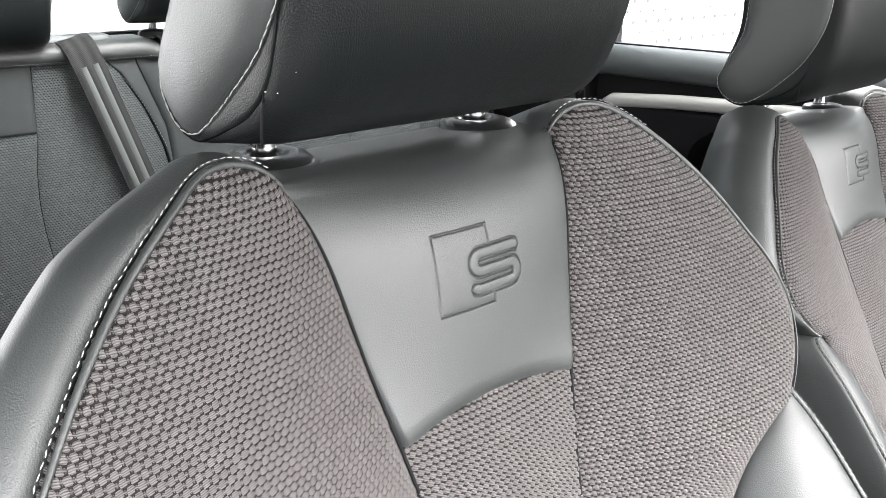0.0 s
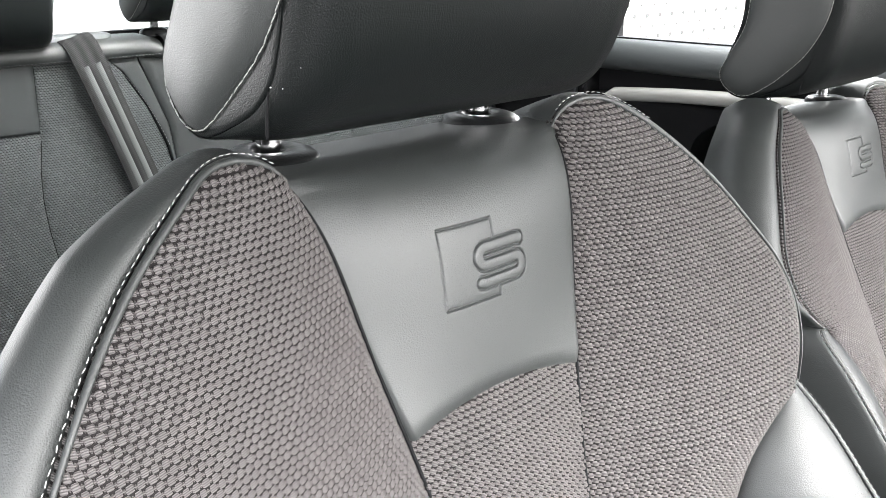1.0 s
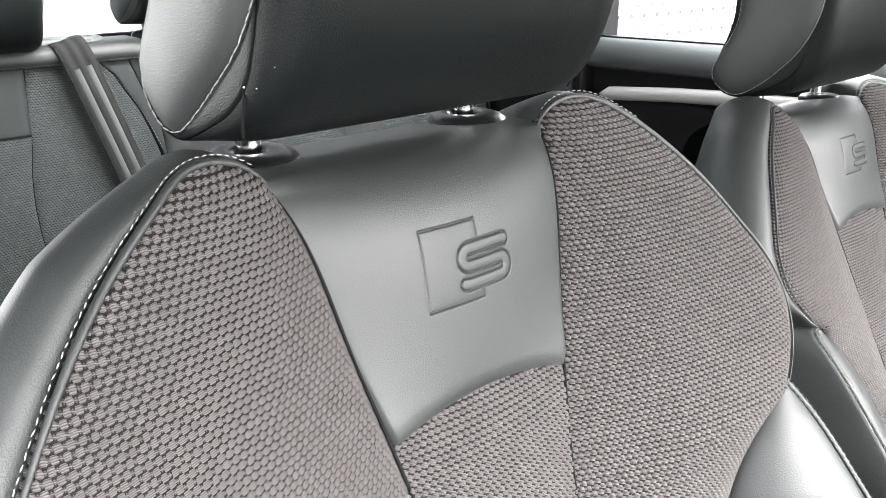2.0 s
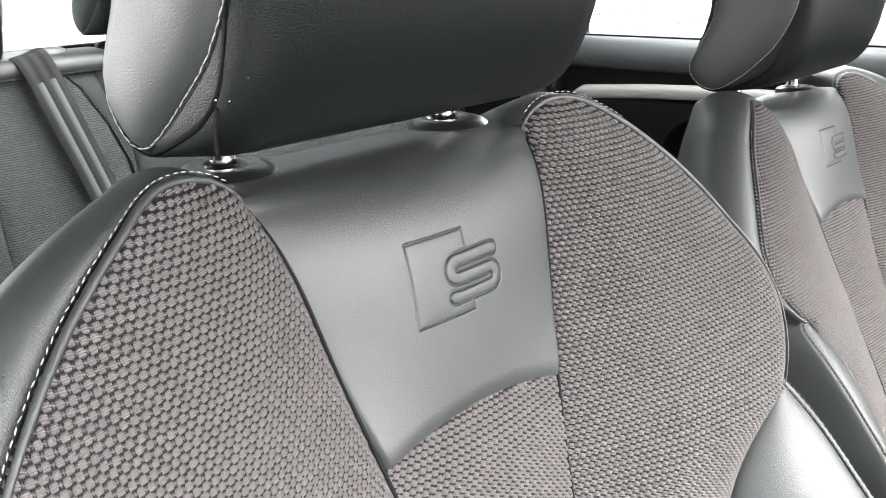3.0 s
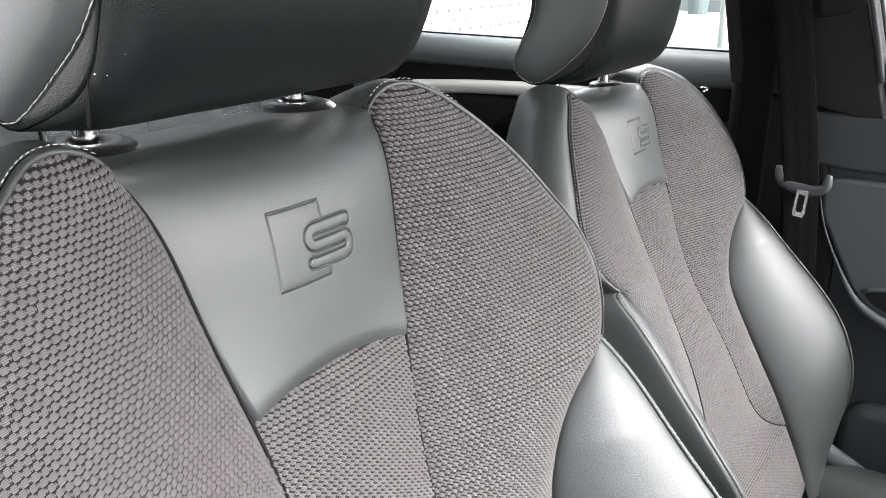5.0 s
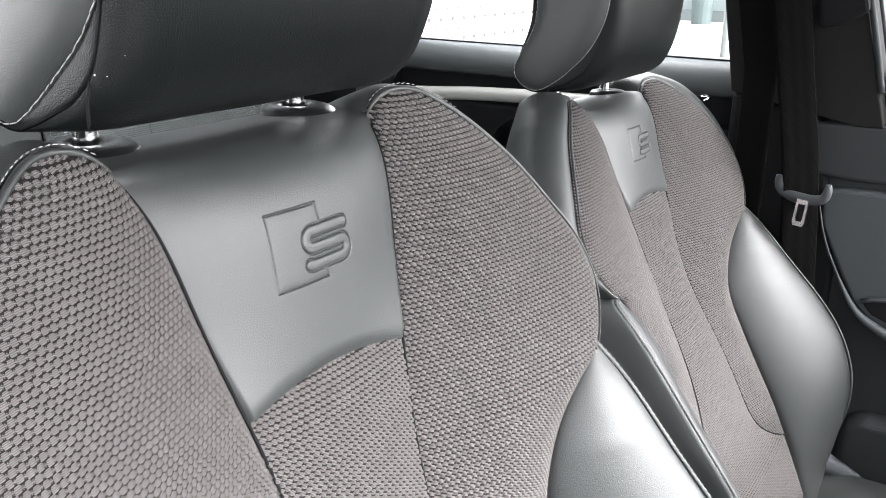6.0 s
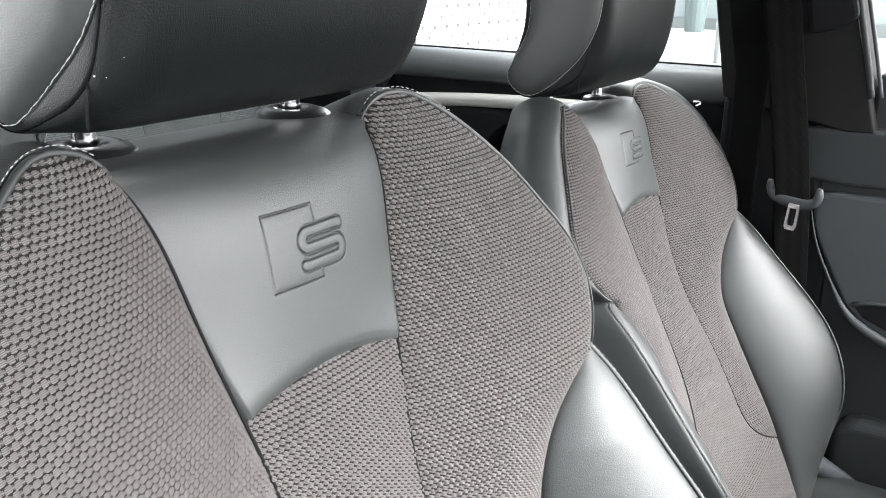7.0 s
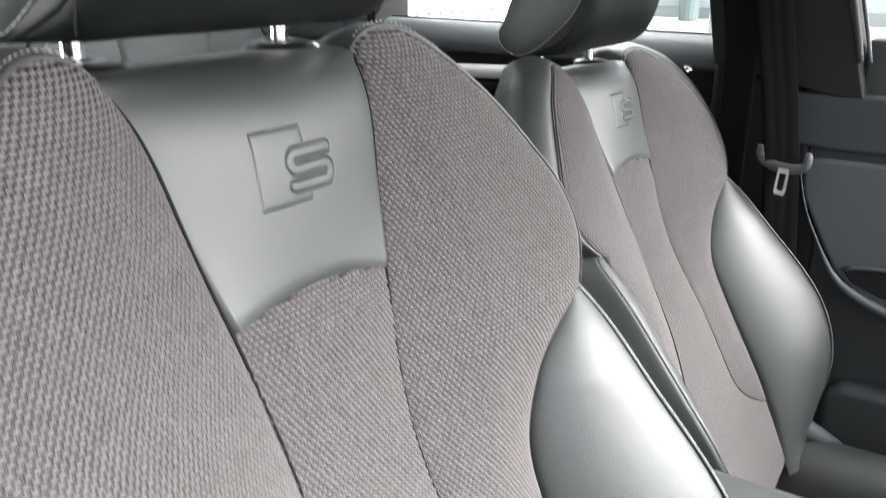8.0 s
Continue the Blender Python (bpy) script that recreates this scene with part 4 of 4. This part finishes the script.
pane = mesh("pane", [(1.068, -0.02, 0.992), (1.068, 0.68, 0.992), (1.068, 0.56, 1.37), (1.068, -0.02, 1.37), (1.072, -0.02, 0.992), (1.072, 0.68, 0.992), (1.072, 0.56, 1.37), (1.072, -0.02, 1.37)],
            [(0, 1, 2, 3), (7, 6, 5, 4), (0, 4, 5, 1), (1, 5, 6, 2), (2, 6, 7, 3), (3, 7, 4, 0)], GLASS, quarter, "clear glass pane", smooth=False)
pane.visible_shadow = False
tube("seal", even([(1.055, -0.02, 0.9925), (1.055, 0.68, 0.9925)], 8), 0.0014, TRIM_BLACK, quarter, "black rubber seal", 8)

# B-pillar: upper trim, darker cap, lower trim
pillar = root("b_pillar", (1.04, -0.12, 0.22), "dark cloth-covered door pillar with a belt outlet", "pillar", kind="structure")
prism("upper_trim", [(-0.012, 0.955), (-0.190, 0.9205), (-0.226, 0.9215), (-0.175, 1.10), (-0.10, 1.41), (0.06, 1.41), (0.015, 1.10)], 0.995, 1.10, PILLAR, pillar, "dark grey cloth pillar trim", 0.003, segments=3)
prism("rear_flange", [(-0.032, 0.55), (-0.075, 0.55), (-0.075, 1.40), (0.040, 1.40), (-0.004, 1.10), (-0.027, 0.99)], 0.9935, 1.02, PILLAR_EDGE, pillar, "dark cloth pillar edge", 0.003)
prism("cap", [(-0.125, 1.052), (-0.160, 1.060), (-0.186, 1.078), (-0.180, 1.10), (-0.10, 1.41), (-0.05, 1.41), (-0.115, 1.10)], 0.984, 1.02, TRIM_BLACK, pillar, "black belt outlet cover", 0.006)
prism("lower_trim", [(-0.012, 0.22), (-0.19, 0.22), (-0.19, 0.70), (-0.165, 0.84), (-0.15, 0.923), (-0.012, 0.956)], 1.000, 1.10, TRIM_BLACK, pillar, "black lower pillar trim", 0.008)
tube("weather_strip", bspline([(0.997, -0.2145, 0.970), (0.9965, -0.208, 1.0), (0.996, -0.200, 1.03), (0.995, -0.178, 1.11), (0.997, -0.14, 1.25), (1.0, -0.09, 1.40)], 40), 0.0045, TRIM, pillar, "grey rubber door seal", 12)
tube("weather_strip", bspline([(1.007, -0.2255, 0.970), (1.0065, -0.219, 1.0), (1.006, -0.211, 1.03), (1.005, -0.189, 1.11), (1.007, -0.15, 1.25), (1.01, -0.10, 1.40)], 40), 0.003, TRIM_SOFT, pillar, "pale rubber door seal", 12)

# front passenger door
door = root("door_1", (1.05, -0.6, 0.22), "closed front passenger door with dark grey trim and a pull pocket", "door", kind="structure")
prism("door_panel", [(-0.14, 0.22), (-1.1, 0.22), (-1.1, 0.925), (-0.225, 0.925), (-0.146, 0.922)], 1.012, 1.10, TRIM, door, "dark grey door trim", 0.008)
prism("upper_pad", [(-0.130, 0.922), (-0.140, 0.846), (-0.20, 0.842), (-1.1, 0.860), (-1.1, 0.93), (-0.226, 0.925)], 0.996, 1.03, TRIM, door, "dark grey padded door top", 0.007, segments=3)
shield = [(-0.160, 0.826), (-0.166, 0.775), (-0.186, 0.735), (-0.205, 0.700), (-0.225, 0.664), (-0.252, 0.642), (-0.300, 0.618), (-0.42, 0.595), (-1.1, 0.58), (-1.1, 0.84), (-0.185, 0.832)]
prism("arm_panel", shield, 0.990, 1.02, DOOR_SOFT, door, "soft grey door insert", 0.006, segments=3)
rim = bspline([(0.989, -0.158, 0.815), (0.987, -0.168, 0.765), (0.985, -0.190, 0.722), (0.983, -0.206, 0.694), (0.982, -0.228, 0.656), (0.982, -0.262, 0.634), (0.982, -0.32, 0.612), (0.983, -0.45, 0.59)], 50)
tube("rim", rim, np.interp(np.linspace(0, 1, 50), [0, 0.3, 0.5, 1], [0.001, 0.002, 0.007, 0.009]), DOOR_SOFT, door, "pale grey curved rim", 12)
prism("pull_pocket", [(-0.236, 0.672), (-0.255, 0.679), (-0.34, 0.684), (-0.52, 0.684), (-0.52, 0.628), (-0.36, 0.630), (-0.29, 0.640), (-0.252, 0.654)], 0.9865, 0.9955, TRIM_BLACK, door, "dark pull pocket", 0.002)
tube("pocket_edge", bspline([(0.986, -0.236, 0.672), (0.985, -0.245, 0.678), (0.985, -0.27, 0.682), (0.985, -0.34, 0.686), (0.985, -0.52, 0.687)], 20), 0.0035, DOOR_SOFT, door, "", 10)
prism("door_bin", [(-0.23, 0.30), (-0.235, 0.47), (-0.26, 0.495), (-0.40, 0.493), (-1.1, 0.50), (-1.1, 0.28)], 0.975, 1.02, TRIM, door, "dark grey door bin", 0.018, segments=6)
block("window_frame", (1.03, -0.34, 0.915), (1.09, -0.215, 1.00), TRIM, door, "", 0.006)


# ---- seat belts ----
def strap(name, path, widthwise, width, mat, parent, label="", thick=0.0013):
    """A flat belt along a path, with its width along the given direction."""
    p = np.asarray(path, float)
    w = np.asarray(widthwise, float)
    w = w / np.linalg.norm(w, axis=-1, keepdims=True)
    w = np.broadcast_to(w, p.shape)
    tan = np.gradient(p, axis=0)
    tan /= np.linalg.norm(tan, axis=1, keepdims=True)
    n = np.cross(tan, w)
    n /= np.linalg.norm(n, axis=1, keepdims=True)
    cols, us = [], []
    across = [-0.5, -0.47, -0.3, -0.1, 0.1, 0.3, 0.47, 0.5]
    for a in across:
        cols.append(p + w * a * width + n * thick * (0.4 if abs(a) == 0.5 else 0.5))
        us.append(a * width)
    for a in across[::-1]:
        cols.append(p + w * a * width - n * thick * (0.4 if abs(a) == 0.5 else 0.5))
        us.append(a * width)
    g = np.stack(cols, 1)
    s = np.r_[0, np.cumsum(np.linalg.norm(np.diff(p, axis=0), axis=1))]
    uv = np.stack([np.broadcast_to(np.array(us)[None], g.shape[:2]), np.broadcast_to(s[:, None], g.shape[:2])], 2)
    k = len(cols)
    f = [*map(tuple, grid_faces(len(p), k, True)), tuple(range(k)), tuple((len(p) - 1) * k + i for i in range(k))]
    return mesh(name, g, f, mat, parent, label, uv)


belt = root("seat_belt", (0.96, -0.12, 0.22), "black webbing seat belt with a steel tongue hanging on the pillar", "seat belt")
line = bspline([(0.976, -0.045, 1.40), (0.974, -0.068, 1.22), (0.968, -0.088, 1.09), (0.958, -0.118, 0.95), (0.950, -0.138, 0.85), (0.950, -0.150, 0.72), (0.955, -0.165, 0.55), (0.965, -0.18, 0.35), (0.97, -0.19, 0.225)], 60)
strap("webbing", line, (0.25, -0.97, -0.05), 0.047, STRAP, belt, "black woven belt webbing")
strap("webbing", line + np.array([0.012, 0.006, 0.0]), (0.25, -0.97, -0.05), 0.047, STRAP, belt, "black woven belt webbing")
# tongue: a plastic saddle with raised ends, and the steel plate with its window
ctr = np.array([0.944, -0.1415, 0.826])
ax = np.array([-0.28, -0.96, 0.0])
sad = bspline([ctr - ax * 0.037 + np.array([0, 0, 0.022]), ctr - ax * 0.038 + np.array([0, 0, 0.008]), ctr - ax * 0.030 + np.array([0, 0, -0.002]), ctr - ax * 0.01 + np.array([0, 0, -0.005]), ctr + ax * 0.01 + np.array([0, 0, -0.006]), ctr + ax * 0.030 + np.array([0, 0, -0.003]), ctr + ax * 0.038 + np.array([0, 0, 0.006]), ctr + ax * 0.037 + np.array([0, 0, 0.022])], 36)
saddle = tube("saddle", sad, np.interp(np.linspace(0, 1, 36), [0, 0.08, 0.3, 0.5, 0.7, 0.92, 1], [0.004, 0.0055, 0.0075, 0.0085, 0.0075, 0.0060, 0.004]), TRIM_SOFT, belt, "grey plastic tongue grip", 14)
ring_o = [(-0.0115, 0.0), (-0.0125, -0.040), (-0.0095, -0.0455), (0.0095, -0.0455), (0.0125, -0.040), (0.0115, 0.0)]
ring_i = [(-0.0070, -0.008), (-0.0072, -0.034), (-0.0055, -0.0375), (0.0055, -0.0375), (0.0072, -0.034), (0.0070, -0.008)]
side = np.cross(ax, (0, 0, 1))
side /= np.linalg.norm(side)
tilt_down = np.array([0.0, 0.02, -1.0]) + ax * -0.06
verts = []
for d in (-0.0012, 0.0012):
    for pts in (ring_o, ring_i):
        verts += [ctr + np.array([-0.010, 0, 0]) + ax * (a * 0.72 + 0.006) + tilt_down * (-b + 0.004) * 0.86 + side * d for a, b in pts]
faces = []
for i in range(6):
    j = (i + 1) % 6
    faces += [(i, j, 6 + j, 6 + i), (12 + i, 18 + i, 18 + j, 12 + j), (i, 12 + i, 12 + j, j), (6 + i, 6 + j, 18 + j, 18 + i)]
mesh("tongue", verts, faces, STEEL, saddle, "bright steel belt tongue with a slot", smooth=False)

# ---- rear bench ----
bench = root("rear_bench", (0.35, 0.95, 0.22), "black leather and grey cloth rear bench seat", "seat")


def bench_y(z):
    return 0.850 + (z - 0.85) * 0.16


def bench_panel(name, left, right, top, bottom, mat, label="", amp=0.006):
    """A padded panel on the bench; left and right are pairs of height and x down its two sides."""
    m, n = 48, 28
    tz, tx = np.linspace(0, 1, m), np.linspace(0, 1, n)
    z = top + (bottom - top) * tz
    side = lambda pts: np.interp(z, [p[0] for p in pts][::-1], [p[1] for p in pts][::-1])
    xl, xr = side(left), side(right)
    if xl.mean() > xr.mean():
        xl, xr = xr, xl
    X = xl[:, None] + (xr - xl)[:, None] * tx[None]
    Z = np.repeat(z[:, None], n, 1)
    rise = puff(tx, 0.16)[None] * puff(tz, 0.10)[:, None]
    Y = bench_y(Z) - amp * rise + 0.004
    g = np.stack([X, Y, Z], 2)
    return mesh(name, g, grid_faces(m, n, flip=True), mat, bench, label, np.stack([X, Z], 2))


block("core", (-0.36, 0.892, 0.30), (1.06, 0.965, 1.000), TRIM_BLACK, bench, "", 0.01)
block("cushion", (-0.36, 0.42, 0.24), (1.06, 0.86, 0.50), CLOTH_REAR_TONED, bench, "grey cloth bench cushion", 0.03, 4)
for cx, sg in ((0.0, 1), (0.70, -1)):
    at = lambda *pts: [(z, cx + x) for z, x in pts]
    bench_panel("leather_insert", at((1.0, -0.104), (0.9, -0.097)), at((1.0, 0.1035), (0.9, 0.0945)), 1.0045, 0.9125, LEATHER_REAR_SHADED, "black leather upper insert")
    bench_panel("cloth_middle", at((0.912, -0.0955), (0.9, -0.0935), (0.86, -0.085), (0.82, -0.0805), (0.78, -0.0805), (0.74, -0.084), (0.5, -0.085)), at((0.912, 0.0955), (0.9, 0.0935), (0.86, 0.085), (0.82, 0.0805), (0.78, 0.0805), (0.74, 0.084), (0.5, 0.085)), 0.9120, 0.50, CLOTH_REAR_TONED, "grey knit cloth")
    for k in (-1, 1):
        inner_ = at((1.0, k * 0.1045), (0.9, k * 0.0945), (0.86, k * 0.086), (0.82, k * 0.0815), (0.78, k * 0.0815), (0.74, k * 0.085), (0.5, k * 0.086))
        edge_ = at((1.0, k * 0.205), (0.985, k * 0.222), (0.93, k * 0.252), (0.87, k * 0.272), (0.8, k * 0.280), (0.5, k * 0.284))
        bench_panel("cloth_side", inner_, edge_, 1.0045, 0.50, CLOTH_REAR_TONED, "grey knit cloth")
        bench_panel("leather_edge", [(z, x + k * 0.0012) for z, x in edge_], at((1.0, k * 0.250), (0.9, k * 0.280), (0.5, k * 0.2862)), 1.0045, 0.52, LEATHER_REAR_SHADED, "black leather edge")
    top = bspline([(0.876, 1.0015, 0), (0.862, 1.0025, 0), (0.857, 1.017, 0), (0.868, 1.030, 0), (0.90, 1.034, 0), (0.945, 1.032, 0), (0.965, 1.015, 0), (0.97, 0.98, 0)], 30)[:, :2]
    xs_ = np.linspace(cx - 0.285, cx + 0.285, 30)
    ex = 0.006 * np.exp(-np.minimum(xs_ - xs_[0], xs_[-1] - xs_) / 0.006)
    mesh("top_roll", np.array([np.c_[np.full(30, x), top[:, 0], top[:, 1] - d] for x, d in zip(xs_, ex)]), grid_faces(30, 30, flip=True), LEATHER, bench, "black leather top edge")
    stitches("stitching", even([(cx - 0.28, 0.8575, 1.0055), (cx + 0.28, 0.8575, 1.0055)], 200), THREAD_GREY, bench, "grey stitching", 0.005, 0.0034, 0.00035)
    cv = bspline([(cx + sg * 0.205, bench_y(0.998) - 0.004, 0.999), (cx + sg * 0.232, bench_y(0.98) - 0.006, 0.975), (cx + sg * 0.255, bench_y(0.93) - 0.006, 0.93), (cx + sg * 0.274, bench_y(0.87) - 0.004, 0.87)], 30)
    stitches("stitching", cv, THREAD_GREY, bench, "grey stitching", 0.005, 0.0034, 0.00035)
bench_panel("centre_section", [(1.0, 0.252), (0.9, 0.282), (0.5, 0.2875)], [(1.0, 0.448), (0.9, 0.418), (0.5, 0.4125)], 1.0045, 0.50, LEATHER_REAR_SHADED, "black leather middle section", 0.007)
mesh("top_roll", np.array([np.c_[np.full(30, x), top[:, 0], top[:, 1]] for x in np.linspace(0.288, 0.412, 8)]), grid_faces(8, 30, flip=True), LEATHER, bench, "black leather top edge")

for cx, drop in ((0.018, 0.034), (0.368, 0.008), (0.70, 0.034)):
    hr = root("rear_headrest", (cx, 0.905, 1.032), "black leather rear headrest on chrome posts", "headrest", "rear headrests")
    headrest(hr, lambda p, cx=cx, drop=drop: np.asarray(p, float).reshape(-1, 3) + np.array([cx, 0.905, -0.012 - drop + 0.008]), "padding")
    for sx in (-0.0735, 0.0735):
        w = np.linspace(0, 2 * np.pi, 24, endpoint=False)
        mesh("post_collar", np.array([np.c_[cx + sx + r * np.cos(w), 0.905 + 0.7 * r * np.sin(w), np.full(24, 1.032 + h)] for r, h in ((0.009, 0.008), (0.016, 0.007), (0.022, 0.003), (0.023, -0.004))]), grid_faces(4, 24, True), PLASTIC, hr)

bezel = root("belt_outlet", (0.165, 0.90, 1.033), "grey plastic belt outlet on top of the rear bench", "belt outlet")
w = np.linspace(0, 2 * np.pi, 40, endpoint=False)
sq = lambda c: np.sign(c) * np.abs(c) ** 0.6
mesh("frame", np.array([np.c_[0.158 + 1.18 * a * sq(np.cos(w)), 0.90 + b * sq(np.sin(w)), np.full(40, 1.034 + h)] for a, b, h in ((0.042, 0.012, -0.004), (0.043, 0.013, 0.003), (0.050, 0.019, 0.004), (0.055, 0.024, 0.001), (0.055, 0.024, -0.004))]), grid_faces(5, 40, True), BEZEL, bezel, "grey plastic frame")
rear_belt = root("rear_seat_belt", (0.19, 0.85, 0.5), "grey webbing belt lying over the rear bench", "seat belt")
line = bspline([(0.160, 0.905, 0.99), (0.160, 0.902, 1.03), (0.161, 0.885, 1.0385), (0.164, 0.862, 1.0325), (0.168, 0.849, 1.012), (0.182, 0.840, 0.96), (0.200, 0.835, 0.90), (0.222, 0.825, 0.82), (0.25, 0.80, 0.70), (0.28, 0.76, 0.55), (0.29, 0.74, 0.505)], 80)
rear_web = strap("webbing", line, np.array([1.0, 0.1, 0.22]), 0.047, STRAP_REAR, rear_belt, "grey woven belt webbing")
across = np.array([1.0, 0.1, 0.22]) / np.linalg.norm((1.0, 0.1, 0.22))
for a in (-0.009, 0.009):
    strap("stripe", line[14:] + across * a + np.array([0, -0.0006, 0]), across, 0.0085, WEB_PALE, rear_web, "paler woven stripe")

# folding lever on the passenger seat's shoulder
tube("release_loop", bspline([(0.925, 0.010, 0.9530), (0.931, 0.007, 0.9540), (0.9365, 0.004, 0.9530), (0.9375, 0.003, 0.9505), (0.935, 0.004, 0.9480), (0.929, 0.007, 0.9470)], 24), 0.0013, CHROME, passenger, "chrome release loop", 10)
# hinge cover at the foot of the passenger's backrest
cov = bspline([(0.895, -0.200, 0.462), (0.905, -0.222, 0.447), (0.922, -0.248, 0.430), (0.940, -0.276, 0.412), (0.952, -0.296, 0.398)], 24)
tube("hinge_cover", cov, np.interp(np.linspace(0, 1, 24), [0, 0.3, 0.75, 0.95, 1], [0.016, 0.017, 0.010, 0.005, 0.001]), TRIM_SOFT, passenger, "grey hinge cover", 14)

# centre armrest between the seats
arm = root("armrest", (0.35, -0.42, 0.22), "black leather centre armrest on a dark console", "armrest")
block("console", (0.28, -1.1, 0.22), (0.42, 0.0, 0.50), TRIM_BLACK, arm, "black centre console", 0.01)
block("pad", (0.255, -0.60, 0.60), (0.385, -0.205, 0.660), LEATHER, arm, "black padded leather armrest", 0.018, 5)
block("stalk", (0.300, -0.30, 0.49), (0.350, -0.25, 0.605), PLASTIC, arm, "", 0.006)

# ---- outside ----
bm = bmesh.new()
bmesh.ops.create_grid(bm, x_segments=8, y_segments=8, size=400)
ground = part("ground", bm, PAVING, None)
tagged(ground, "pale concrete ground in overcast light", "ground", kind="structure")
wall = root("outside_wall", (7.0, 4.05, 0.0), "white wall with rows of round dark holes", "wall", kind="structure")
block("face", (2.5, 4.0, 0.0), (10.2, 4.2, 1.15), WHITE, wall, "", 0.01)
verts, faces = [], []
for r in range(11):
    for k in range(40):
        cx, cz = 3.0 + k * 0.185 + (r % 2) * 0.0925, 0.10 + r * 0.088
        if cx > 10.1:
            continue
        o = len(verts)
        rad = (0.0175, 0.0105)[r % 2] + 0.004 * random.random()
        verts += [(cx + rad * 1.3 * math.cos(a), 3.996, cz + rad * math.sin(a)) for a in np.linspace(0, 2 * math.pi, 10, endpoint=False)]
        faces.append(tuple(range(o, o + 10)))
holes = mesh("holes", verts, faces, HOLE, wall, "dark round holes", smooth=False)
holes["kind"] = "stuff"
post = root("sign_post", (5.6, 1.35, 0.0), "thin grey metal post outside", "post")
tube("pole", even([(5.6, 1.35, 0.0), (5.6, 1.35, 3.0)], 4), 0.022, POLE, post, "", 12)
house = root("far_building", (18.5, 7.0, 0.0), "pale teal glazed building across the yard", "building")
block("wall", (17.5, 1.0, 0.0), (20.0, 8.2, 4.0), FACADE, house, "", 0.02)
for i in range(7):
    block("mullion", (17.42, 1.4 + i * 1.0, 0.0), (17.49, 1.5 + i * 1.0, 4.0), MULLION, house, "grey mullion", 0)
block("plinth", (17.40, 1.0, 0.0), (17.48, 8.2, 0.22), MULLION, house, "grey plinth", 0)
bin_ = root("litter_bin", (16.6, 5.05, 0.0), "pale teal round litter bin by the building", "bin")
w = np.linspace(0, 2 * np.pi, 16, endpoint=False)
mesh("drum", np.array([np.c_[16.6 + r * np.cos(w), 5.05 + r * np.sin(w), np.full(16, h)] for r, h in ((0.01, 0.0), (0.18, 0.0), (0.22, 0.7), (0.23, 0.72), (0.2, 0.8), (0.01, 0.82))]), grid_faces(6, 16, True), BIN, bin_, "", smooth=False)

# specks of dust on the driver's headrest
rest = next(c for c in driver.children if c.name.startswith("headrest"))
verts, faces = [], []
for x, y, z, r in ((-0.1235, -0.0868, 1.0945, 0.0006), (-0.1185, -0.0872, 1.0935, 0.0004), (-0.112, -0.0905, 1.101, 0.00025)):
    o = len(verts)
    verts += [(x + r, y, z), (x - r, y, z), (x, y - 0.5 * r, z), (x, y + 0.5 * r, z), (x, y, z + 0.7 * r), (x, y, z - 0.7 * r)]
    faces += [tuple(o + k for k in f) for f in ((0, 2, 4), (2, 1, 4), (1, 3, 4), (3, 0, 4), (2, 0, 5), (1, 2, 5), (3, 1, 5), (0, 3, 5))]
specks = mesh("dust_specks", verts, faces, WHITE, rest, "white specks of dust")
specks["kind"] = "stuff"
